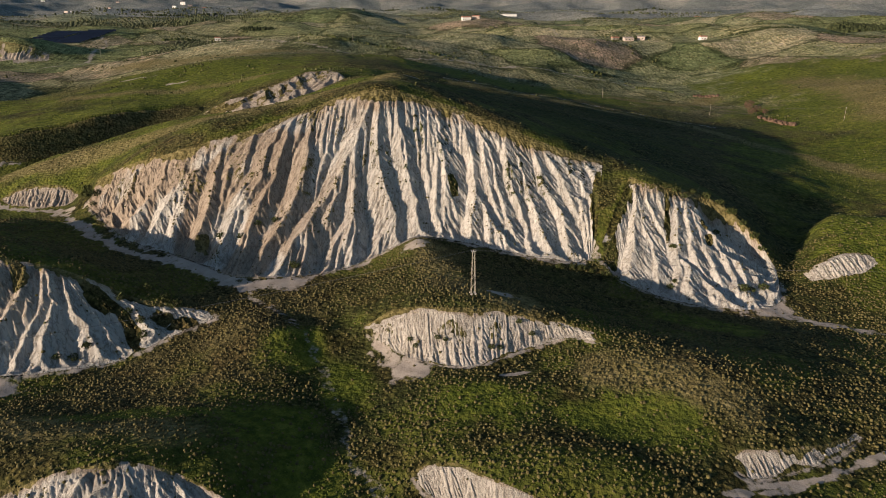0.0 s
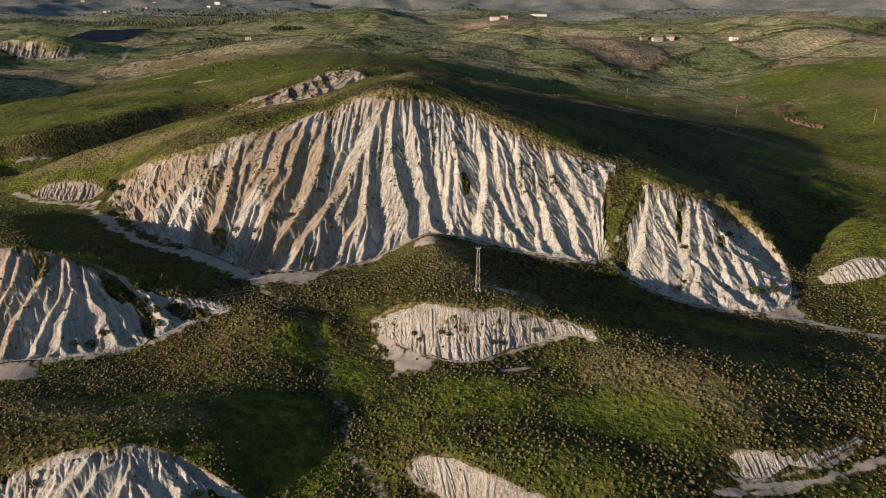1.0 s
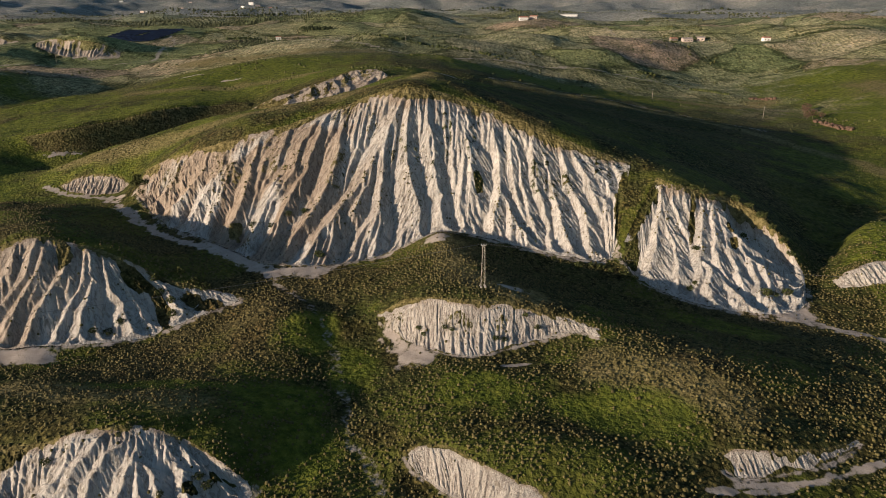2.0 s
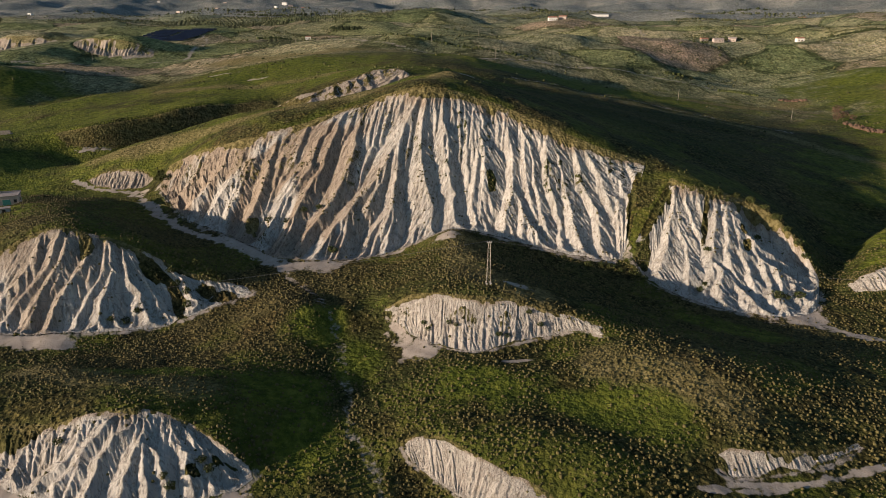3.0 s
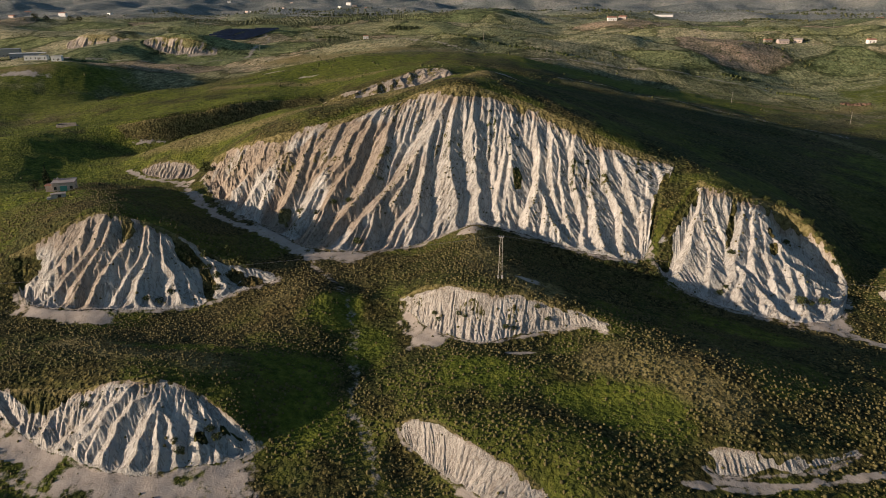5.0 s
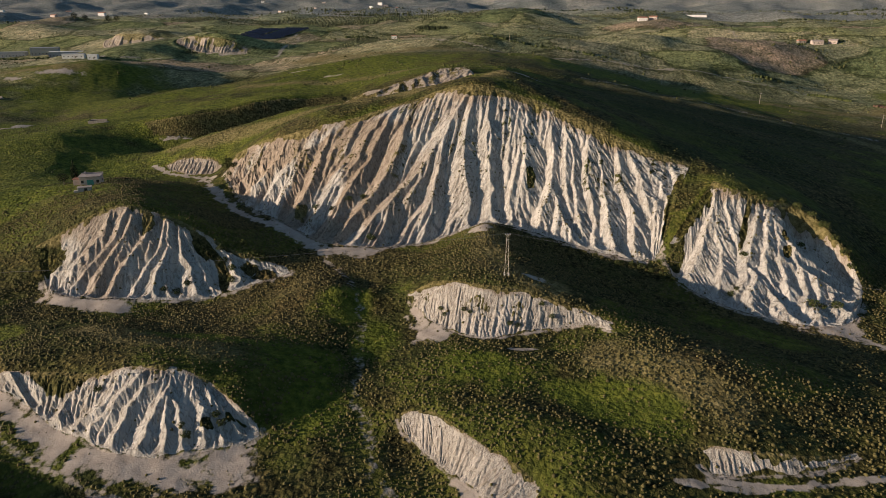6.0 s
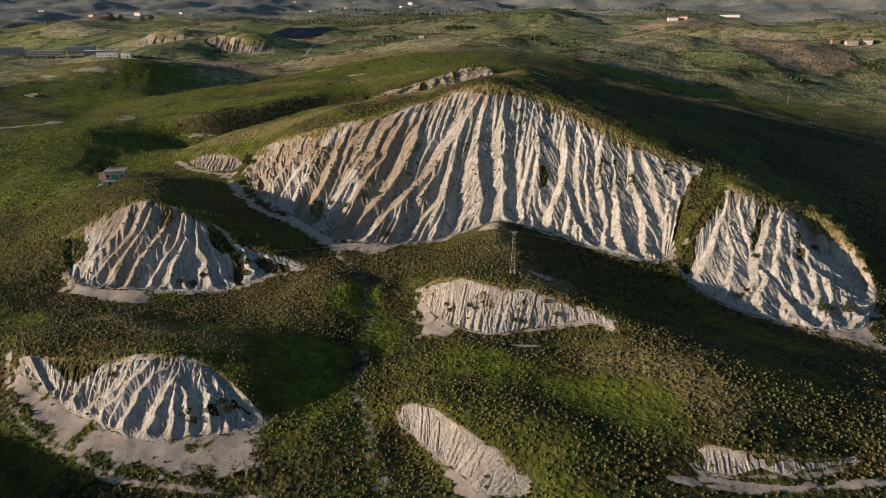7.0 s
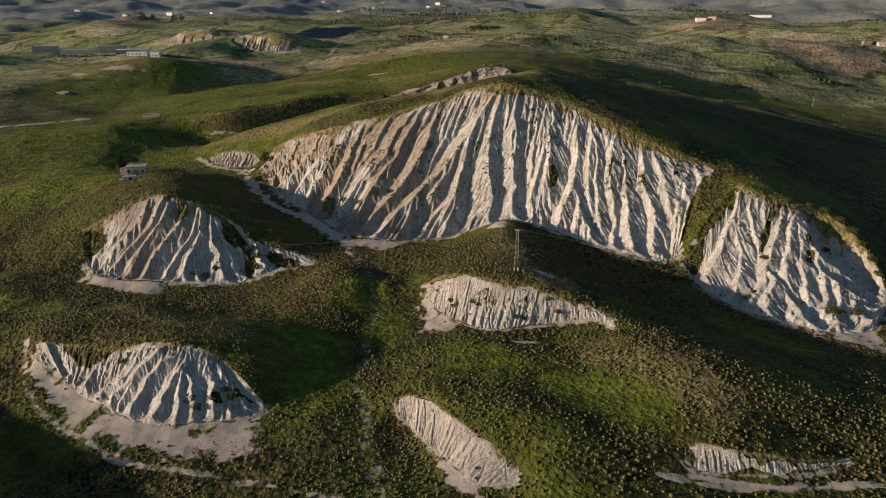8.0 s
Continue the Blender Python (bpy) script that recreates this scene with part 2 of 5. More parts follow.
CLIFFS = [
    Cliff("tall pale clay cliff cut into sharp fins and gullies",
          [(-128, 238, 30.5), (-108, 231, 38), (-90.5, 227, 43.6), (-73, 231, 47.8), (-55, 242, 54), (-40, 247, 58), (-25, 247, 61.2), (-10, 250, 58), (5.2, 249.2, 53.8), (23.3, 241.5, 48), (41.9, 237.7, 41.3), (59, 239.5, 36)],
          [(-129, 229, 22), (-108, 206, 19.5), (-88, 193, 18.2), (-73, 184, 17), (-59, 178, 15.7), (-41, 181, 14.7), (-26, 190, 15), (-9, 201.5, 19.5), (5.3, 202.2, 17.8), (24.4, 198, 15.4), (44.5, 197.6, 12.6), (50, 203, 14)],
          RIBS_WEST + RIBS_MIDDLE + RIBS_EAST, 1.6, 11, 0.8, 0.5, [(5, 0.1, 8, 0.25), (125, 0.03, 18, 0.05), (165, 0.03, 34, 0.07), (194, 0.6, 3.5, 0.6), (142, 0.62, 1.8, 0.08), (60, 0.78, 2.4, 0.08), (45, 0.06, 8, 0.05), (70, 0.04, 10, 0.04)]),
    Cliff("white clay cliff with smooth rounded spurs",
          [(66, 227, 33), (70, 221.5, 32.6), (77, 223, 30.5), (85, 224, 28.7), (97.7, 221.8, 24.2), (106, 213, 17.6), (109.5, 202, 9.5)],
          [(50.5, 200.5, 13.3), (56, 187, 10), (68, 179.5, 7.8), (76, 177.5, 6.8), (90, 175.5, 6.2), (102, 181, 6.0), (108, 195, 7)],
          RIBS_WHITE, 1.8, 23, 0.0, 0.2,
          [(0, 0.25, 5, 0.55), (1, 0.62, 4.2, 0.3), (3, 0.85, 4, 0.15), (22, 0.02, 6, 0.08), (21.6, 0.3, 1.5, 0.26), (40, 0.02, 9, 0.06), (34, 0.28, 1.6, 0.05), (35, 0.4, 1.3, 0.04)], 0.3),
    Cliff("grey and brown fluted clay cliff below the farmhouse",
          [(-141, 142, 19), (-128, 147, 26), (-117, 154, 31), (-101.5, 157, 28), (-92, 157, 24.5), (-80, 158, 18), (-63, 159, 14)],
          [(-131, 133, 10), (-120, 128, 10.5), (-107, 129.5, 10), (-92.3, 134, 10), (-79, 140.5, 9.6), (-71, 147.5, 11), (-60, 156, 13)],
          RIBS_GREY, 1.6, 37, 0.6, 0.15, [(2, 0.3, 7, 0.4), (34, 0.12, 2, 0.2), (53, 0.2, 5, 0.22), (57.5, 0.62, 2.2, 0.4), (61, 0.04, 7, 0.14), (66, 0.45, 3, 0.2), (70, 0.75, 5, 0.3)], 0.25, 0.42, 1.9),
    Cliff("low rounded pale clay cliff over a sandy pad",
          [(-100.3, 88.5, 12), (-93, 88.6, 12.5), (-84, 90.3, 12.6), (-72.5, 90, 14.2), (-65.7, 91, 16.5), (-57, 93.4, 17.1), (-51, 93.7, 15.8), (-45, 93.4, 14), (-37, 90.5, 11.5), (-33, 89.7, 8.5)],
          [(-95.7, 84.6, 8.5), (-89.4, 84.3, 7.5), (-78.2, 80.1, 7), (-68.3, 78, 6.8), (-59.4, 75.6, 6.8), (-51.4, 76.1, 6.7), (-45.1, 77.4, 6.7), (-39.3, 81.1, 6.7), (-34, 84.4, 6.8), (-31.5, 88, 7)],
          RIBS_LOW, 1.7, 41, 0.15, 0.35, [(18, 0.1, 7, 0.35), (56, 0.65, 1.6, 0.10), (61, 0.35, 2.5, 0.16), (48, 0.02, 2, 0.07), (63, 0.3, 3, 0.1)], 0.2, 0.42, 3.4),
    Cliff("cream clay bank eroded round a scrubby mound",
          [(-20, 150, 14), (-13, 151, 18), (-6, 148.8, 19.9), (4, 146.6, 20.9), (14.7, 147, 20), (23, 146, 18.3), (30, 146.2, 17.2), (37, 143.5, 15.8)],
          [(-19.3, 147.6, 11.8), (-12, 141, 11.5), (-5, 135.3, 11.8), (5.4, 132, 12.5), (14.7, 136, 12.9), (24, 141, 13.4), (31, 142.6, 14.2), (37.5, 140, 14.8)],
          2.6, 0.30, 53, 0.0, 0.6, [(9, 0.03, 5, 0.12), (27, 0.0, 40, 0.08)], 0.2, 0.42, 1.6),
    Cliff("cream clay bank above the stream",
          [(-6.1, 100.7, 9), (-2.4, 101, 10.5), (2.5, 100.3, 11), (10, 95, 11.3), (17.8, 91.4, 10.5), (23.5, 89.2, 9), (26.5, 87, 7)],
          [(-5.7, 99.3, 7.4), (-0.8, 95.1, 6.3), (4, 91.8, 6.1), (8.5, 88.5, 6), (13.5, 85.1, 6), (18.8, 82.8, 6), (26, 85.6, 6.3)],
          2.4, 0.28, 61, 0.0, 0.3, [(10, 0.02, 8, 0.12)], 0.16, 0.42, 1.5),
    Cliff("small cream clay bank beside a dirt path",
          [(54.4, 104.2, 9.5), (57.4, 104.8, 10.6), (62.4, 104.6, 10.9), (68.5, 106.2, 10.3), (74, 108, 9.3), (80, 111, 8.3), (85, 114, 7.2)],
          [(54.9, 100, 8.3), (57.8, 99, 7.8), (63.8, 100.9, 7.2), (69, 102.8, 7), (75, 105.4, 6.9), (80.5, 109, 6.8), (85.2, 112.8, 6.8)],
          1.9, 0.22, 67, 0.0, 0.3, (), 0.16, 0.42, 1.2),
    Cliff("small bare clay scar on a green knoll",
          [(117, 198, 9.5), (124, 200, 13), (132, 202, 14.5), (141, 203, 14)],
          [(118, 194, 8), (126, 193, 9), (134, 194.5, 10), (141, 199, 12)],
          1.6, 0.5, 71, 0.0, 0.3, (), 0.25, 0.8, 1.0),
    Cliff("brown clay scarp at the end of the hill",
          [(-169, 242, 21), (-161, 245, 24.6), (-150, 245, 26), (-142, 243.5, 25.5), (-138, 240.5, 23.6)],
          [(-168, 240.6, 20.4), (-159, 236, 20), (-149, 234.5, 20), (-141, 236, 20.6), (-137.6, 239, 22.6)],
          1.6, 0.5, 73, 1.0, 0.2, (), 0.3, 0.8, 1.0),
    Cliff("pale rocky bluff far off among the fields",
          [(-524, 742, 43), (-492, 738, 50.5), (-456, 738, 50.5), (-422, 744, 45)],
          [(-518, 727, 38), (-488, 716, 36), (-455, 716, 36), (-425, 730, 39)],
          9.0, 1.3, 83, 1.0, 0.9, [(62, 0.2, 16, 0.3)], 1.0, 0.85, 5.0),
    Cliff("rocky bluff with scrub beside the works",
          [(-682, 792, 44), (-652, 785, 53), (-620, 786, 51.5), (-582, 793, 43)],
          [(-676, 778, 37), (-648, 762, 35), (-616, 764, 35), (-584, 780, 38)],
          9.0, 1.3, 89, 1.0, 0.9, [(58, 0.2, 20, 0.35)], 1.0, 0.85, 5.0),
    Cliff("steep overgrown slope of a dark hollow",
          [(-226, 300, 29), (-209, 304, 32.5), (-193, 318, 35), (-171, 341, 38.5), (-148, 365, 38.5), (-134, 374, 38.5)],
          [(-215, 294, 23.5), (-201, 297, 22.5), (-183, 312, 23.0), (-161, 335, 26.5), (-142, 357, 33), (-132, 368, 37)],
          6.0, 0.03, 97, 0.0, 0.0, [(50, 0.5, 400, 8.0)], 0.6),
    Cliff("shaded clay scarp on the hill behind",
          [(-128, 354, 37.5), (-112, 362, 44), (-95, 378, 49), (-82, 398, 53), (-66, 405, 54.5)],
          [(-120, 338, 34.5), (-100, 338, 39), (-82, 346, 43), (-66, 364, 48), (-54, 386, 52)],
          6.0, 3.0, 79, 1.0, 0.8, [(10, 0.3, 12, 0.3)], 0.6),
]

LINES = [
    # hilltop behind the tall cliff and its back slopes
    [(-186, 262, 22.5), (-172, 275, 28), (-149, 282, 35), (-128, 296, 40.5), (-105, 300, 44), (-75, 290, 48.5), (-50, 287, 55), (-25, 290, 61.5), (-23, 299, 62.6), (-38, 330, 58), (-52, 372, 54), (-76, 413, 54)],
    [(-260, 434, 33), (-227, 420, 38), (-180, 425, 41.8), (-112, 450, 50.7), (-76, 418, 54)],
    [(-10, 290, 60), (20, 280, 51), (50, 268, 41), (80, 250, 31), (105, 235, 22)],
    [(20, 330, 46), (60, 320, 37), (110, 300, 25), (160, 280, 14)],
    [(0, 420, 42), (60, 440, 32), (140, 430, 20), (200, 400, 13)],
    [(64, 238, 35.2), (62, 224, 30.5), (57, 210, 22.5), (52, 198, 13.5)],
    # valley to the right, behind the cliffs
    [(85, 171, 5.6), (99, 175, 5.6), (112, 190, 6), (128, 220, 8), (160, 258, 9.5), (200, 295, 10.5), (235, 420, 13), (245, 524, 16), (243, 633, 20), (225, 760, 27)],
    [(99, 172, 5.6), (115, 163, 5.8), (140, 152, 5.5), (175, 140, 5)],
    [(128, 215, 13), (140, 234, 17), (150, 238, 16), (170, 225, 18), (200, 215, 21)],
    [(143, 192, 11), (160, 190, 12), (180, 180, 12)],
    [(300, 330, 32), (340, 450, 42), (380, 620, 48), (300, 760, 38), (250, 930, 44)],
    [(-80, 640, 46), (-25, 652, 41), (61, 622, 24), (134, 564, 18.5), (204, 510, 13)],
    # hill and hollow behind to the left
    [(-262, 296, 27), (-240, 300, 28.5), (-224, 301, 29)],
    [(-232, 308, 29.8), (-212, 315, 32.6), (-197, 330, 35), (-176, 353, 38.6)],
    [(-200, 232, 18.5), (-205, 248, 19), (-206, 266, 19), (-196, 283, 18.5), (-168, 304, 22), (-148, 324, 26)],
    [(-140, 380, 40), (-174, 438, 42.5), (-209, 456, 44), (-160, 520, 54), (-90, 540, 55), (-40, 560, 52)],
    [(-240, 330, 27), (-300, 400, 30), (-260, 470, 36)],
    [(-258, 302, 28.3), (-244, 276, 28), (-250, 250, 27), (-286, 240, 26)],
    [(-335, 345, 21), (-300, 330, 22), (-380, 400, 24)],
    [(-520, 420, 36), (-470, 440, 42), (-430, 455, 45), (-395, 485, 43), (-380, 530, 40)],
    [(-350, 440, 22), (-320, 480, 23), (-300, 540, 28)],
    # farmhouse hill
    [(-200, 165, 22), (-175, 182, 25.5), (-160, 190, 26.5), (-142, 184, 28), (-120, 166, 31), (-100, 163, 28), (-80, 166, 19)],
    [(-185, 215, 21), (-165, 215, 21.5), (-140, 215, 20.5), (-128, 218, 20.3), (-100, 191, 18), (-80, 180, 16.5), (-60, 172, 14.5), (-50, 168, 14.5)],
    [(-200, 150, 18), (-170, 140, 14), (-158, 125, 8.5), (-150, 118, 10)],
    # valley floor before the left cliffs, and the field behind the low cliff
    [(-130, 122, 9), (-105, 122, 9), (-85, 128, 9), (-70, 138, 9.4), (-58, 150, 12)],
    [(-105, 100, 12), (-90, 102, 13.5), (-70, 103, 15.5), (-50, 104, 15.8), (-36, 102, 12.5)],
    [(-85, 116, 10.5), (-60, 122, 11), (-45, 126, 11)],
    [(-50, 148, 15.5), (-43, 150, 15.3), (-37, 146, 14.5), (-30, 150, 14)],
    # stream
    [(-52, 166, 14), (-40, 156, 13.5), (-30, 141, 10), (-22, 118, 9.2), (-18.5, 107, 8.6), (-12, 98, 7), (-4, 86, 5.6), (5, 74, 5)],
    [(-32, 92, 8), (-26, 80, 6), (-18, 84, 6.4), (-14, 92, 6.8)],
    # ridge from the tall cliff to the mound and the meadow before it
    [(-9, 200, 20.2), (-7, 193, 22.2), (-6, 182, 20.5), (-4, 170, 19.5), (2, 160, 21), (7.6, 152, 21.9)],
    [(-30, 172, 15.5), (-24, 160, 14.5), (-26, 152, 12.5)],
    [(20, 180, 15), (35, 175, 12.5), (52, 164, 9.8), (70, 155, 9), (90, 150, 9)],
    [(14, 153, 20.8), (26, 151, 18.2), (42, 147, 14.8)],
    [(-10, 134, 11), (0, 126, 12.6), (12.6, 124, 13), (26.6, 127, 13.2), (38, 128, 14.5), (49, 128, 15.7), (60, 129, 15.6), (72, 130, 13.8), (85, 132, 11.2), (100, 132.6, 9.3), (130, 132, 7)],
    [(-6, 114, 10.5), (8.5, 115, 12.6), (26, 112, 11.8), (44, 111, 11.5), (62, 113, 12.2), (79, 119, 10), (100, 118, 7.4)],
    [(5, 104, 11.5), (16, 100, 12.4), (30, 97, 12.2), (42, 100, 10.6), (52, 106, 10.8)],
    [(30, 86, 9), (42, 88, 8), (52, 92, 7.6), (66, 96.5, 6.6), (82, 104, 6.4), (100, 110, 6), (140, 118, 5)],
    [(25, 76, 5.4), (50, 76, 5), (80, 85, 5), (120, 95, 5)],
    # near path and the dark dip
    [(-100, 86, 7.4), (-88, 76, 6.3), (-75, 70.5, 5.8), (-56, 68, 5.2), (-40, 70, 5.8), (-33, 68, 5.2), (-9, 71, 5)],
    [(-100, 62, 3), (-75, 58, 2.2), (-60, 55, 2.5), (-40, 55, 3.5), (0, 52, 4), (50, 50, 4)],
    # off to the sides and behind
    [(-230, 120, 16), (-220, 60, 22), (-200, 0, 28), (-120, -120, 30), (0, -200, 28), (150, -160, 24), (230, 20, 18), (230, 120, 12)],
    [(-190, 45, 17.6), (-165, 30, 19.6), (-135, 18, 20.9), (-105, 2, 21.5), (-75, -18, 17)],
    [(-60, 0, 6), (0, -10, 5), (60, 0, 5), (120, 30, 6)],
    # country beyond
    [(-1100, 700, 24), (-793, 741, 27), (-640, 690, 30), (-560, 740, 38), (-468, 730, 43), (-380, 700, 42), (-250, 680, 48)],
    [(-570, 900, 38), (-500, 922, 40), (-430, 945, 43)],
    [(-620, 1000, 55), (-540, 1018, 59), (-470, 1035, 59)],
    [(-330, 860, 56), (-160, 740, 62), (-20, 760, 52), (120, 800, 42)],
    [(-900, 1500, 50), (-400, 1500, 58), (43, 1311, 66), (190, 1404, 55), (600, 1300, 62)],
    [(430, 900, 52), (600, 800, 58), (800, 600, 55)],
]


def spread():
    """Samples along all the lines of the plan, closer together near the middle of the place."""
    rows = []
    lines = [c.crest[::2] for c in CLIFFS] + [c.foot[::2] for c in CLIFFS] + [Cliff.curve(l, 4) for l in LINES]
    for l in lines:
        for a, b in zip(l[:-1], l[1:]):
            reach = math.hypot(a[0] - 10, a[1] - 120)
            gap = 7 if reach < 170 else 14 if reach < 330 else 45
            n = max(1, round(math.hypot(b[0] - a[0], b[1] - a[1]) / gap))
            rows += [a + (b - a) * k / n for k in range(n)]
        rows.append(l[-1])
    for radius, lift in ((2000, 60), (3200, 64), (4700, 75)):
        rows += [np.array((radius * math.cos(a), radius * math.sin(a), lift if math.sin(a) > -0.2 else 40)) for a in np.arange(0, 2 * math.pi, 0.35)]
    p = np.array(rows)
    keep, cells = [], set()
    for i, (x, y, z) in enumerate(p):
        cell = (round(x / 2.5), round(y / 2.5))
        if cell not in cells:
            cells.add(cell)
            keep.append(i)
    return p[keep]


PLAN = spread()
n_plan = len(PLAN)
gaps = np.sqrt((PLAN[:, None, 0] - PLAN[None, :, 0]) ** 2 + (PLAN[:, None, 1] - PLAN[None, :, 1]) ** 2 + 4.0)
system = np.ones((n_plan + 1, n_plan + 1))
system[:n_plan, :n_plan] = -gaps + np.eye(n_plan) * 1.5
system[n_plan, n_plan] = 0
WEIGHTS = np.linalg.solve(system, np.append(PLAN[:, 2], 0))


def swell(x, y):
    """Smooth height of the land through the lines of the plan."""
    z = np.empty(len(x))
    px, py, w = PLAN[:, 0].astype(np.float32), PLAN[:, 1].astype(np.float32), WEIGHTS[:n_plan].astype(np.float32)
    for i in range(0, len(x), 4000):
        ax, ay = x[i:i + 4000].astype(np.float32), y[i:i + 4000].astype(np.float32)
        d = (ax[:, None] - px) ** 2
        d += (ay[:, None] - py) ** 2
        d += 4.0
        np.sqrt(d, out=d)
        z[i:i + 4000] = WEIGHTS[n_plan] - d @ w
    return z


def land(x, y, smooth=None):
    """Height of the ground, cover (bare clay, lush grass, pale path, brown clay) and the way down a cliff, at plan points."""
    x, y = np.asarray(x, float), np.asarray(y, float)
    z = swell(x, y) if smooth is None else np.array(smooth, float)
    far = np.hypot(x - 10, y - 120)
    which = np.full(len(x), -1)
    clay, brown, veg = np.zeros(len(x)), np.zeros(len(x)), np.zeros(len(x))
    way = np.zeros((len(x), 3))
    face = np.zeros(len(x))
    for n, c in enumerate(CLIFFS):
        on, s, u = c.where(x, y)
        j = np.where(on)[0]
        h, rim, wet = c.relief(s[j], u[j])
        z[j] += h
        face[j] = rim
        which[j] = n
        down = np.interp(s[j], c.along, c.down)
        way[j, 0], way[j, 1], way[j, 2] = s[j], u[j] * down, n * 5 + 0.16 * c.grid(c.streak, s[j], u[j])
        ragged = rough(s[j] / 6, u[j] * down / 5, 90 + n, 3) - 0.5
        clay[j] = step(0.0, 0.05, u[j] - 0.02 + ragged * np.maximum(0.10, 3.4 / down) + (rough(s[j] / 1.3, u[j] * down / 1.3, 77, 2) - 0.5) * np.maximum(0.07, 2.2 / down)) * step(-0.5, 1.0, np.minimum(s[j], c.along[-1] - s[j]) + ragged * 9)
        clay[j] *= step(-0.3, 0.9, (1 - u[j]) * down + ragged * 3.0)
        brown[j] = c.brown * (step(0.40, 0.54, rough(s[j] / 11, u[j] * down / 20, 130 + n, 3)) * (1 - step(0.38, 0.66, s[j] / c.along[-1])) if c.brown < 1 else 0.6)
        brown[j] = np.maximum(brown[j], 0.24 if c.height < 0.7 else 0.0)
        brown[j] = np.maximum(brown[j], 0.75 * (1 - step(0.05, 0.16, u[j] + ragged * 0.25)))
        # scrub hangs on along the upper face and in overgrown spots
        spots = c.veg * step(0.52, 0.64, rough(s[j] / 5, u[j] * down / 7, 170 + n, 3)) * (1 - step(0.35, 0.9, u[j])) * (1 - step(0.35, 0.6, wet))
        for s0, u0, ds, du in c.greens:
            spots = np.maximum(spots, 1 - step(0.55, 1.15, np.hypot((s[j] - s0) / ds, (u[j] - u0) / du) + ragged * 1.3))
        veg[j] = spots
    open_land = 1 - face
    z += open_land * ((rough(x / 28, y / 28, 5, 4) - 0.5) * 3.0 * step(20, 120, far) + (rough(x / 5, y / 5, 6, 3) - 0.5) * 0.5)
    calm = 1.0
    for px_, py_, pr_ in CALM:
        calm = calm * (1 - np.exp(-((x - px_) ** 2 + (y - py_) ** 2) / pr_ ** 2))
    z += calm * step(330, 800, far) * ((rough(x / 330, y / 330, 7, 4) - 0.5) * 80) + step(1300, 2600, far) * (rough(x / 700, y / 700, 8, 4) - 0.5) * 60
    z += step(3000, 4700, far) * step(-0.1, 0.3, y / far) * (80 + 240 * (rough(x / 1500, y / 1500, 9, 4) - 0.3))
    pad = np.zeros(len(x))
    frayed, blotchy = (rough(x / 3.5, y / 3.5, 21, 3) - 0.5) * 1.3, (rough(x / 9, y / 9, 25, 3) - 0.5) * 1.1
    for cx, cy, rx, ry, turn in PADS:
        c, s_ = math.cos(radians(turn)), math.sin(radians(turn))
        a, b = ((x - cx) * c + (y - cy) * s_) / rx, (-(x - cx) * s_ + (y - cy) * c) / ry
        pad = np.maximum(pad, 1 - step(0.4, 1.3, np.hypot(a, b) + frayed))
    for line, wide, pale in PATHS:
        q = Cliff.curve([(*p, 0) for p in line], 6)[:, :2]
        box = np.where((x > q[:, 0].min() - 9) & (x < q[:, 0].max() + 9) & (y > q[:, 1].min() - 9) & (y < q[:, 1].max() + 9))[0]
        d = np.full(len(box), 99.0)
        for a, b in zip(q[:-1], q[1:]):
            ab = b - a
            t = np.clip(((x[box] - a[0]) * ab[0] + (y[box] - a[1]) * ab[1]) / (ab @ ab), 0, 1)
            d = np.minimum(d, np.hypot(x[box] - a[0] - t * ab[0], y[box] - a[1] - t * ab[1]))
        ragged = rough(x[box] / 3, y[box] / 3, 23, 3) - 0.5
        pad[box] = np.maximum(pad[box], pale * (1 - step(wide * 0.4, wide * 1.2, d + ragged * wide * 2.2)))
    for n, c in enumerate(CLIFFS):
        if n < 7:
            # washed-out sand lies along the feet of the bare faces
            q = c.foot[::4, :2]
            wide = 1.1 if n < 4 else 0.45
            box = np.where((x > q[:, 0].min() - 6) & (x < q[:, 0].max() + 6) & (y > q[:, 1].min() - 6) & (y < q[:, 1].max() + 6))[0]
            d = np.full(len(box), 99.0)
            for a, b in zip(q[:-1], q[1:]):
                ab = b - a
                t = np.clip(((x[box] - a[0]) * ab[0] + (y[box] - a[1]) * ab[1]) / (ab @ ab), 0, 1)
                d = np.minimum(d, np.hypot(x[box] - a[0] - t * ab[0], y[box] - a[1] - t * ab[1]))
            pad[box] = np.maximum(pad[box], 0.72 * (1 - step(wide * 0.3, wide * 2.4, d + frayed[box] * wide * 2.2)))
    lush = np.zeros(len(x))
    for cx, cy, rx, ry, turn in MEADOWS:
        c, s_ = math.cos(radians(turn)), math.sin(radians(turn))
        a, b = ((x - cx) * c + (y - cy) * s_) / rx, (-(x - cx) * s_ + (y - cy) * c) / ry
        lush = np.maximum(lush, 1 - step(0.55, 1.2, np.hypot(a, b) + blotchy))
    # grass stands green between the bushes all over the valley
    lush = np.maximum(lush, 0.55 * step(0.47, 0.60, rough(x / 19, y / 19, 29, 4)) * (1 - step(160, 260, far)))
    straw = np.zeros(len(x))
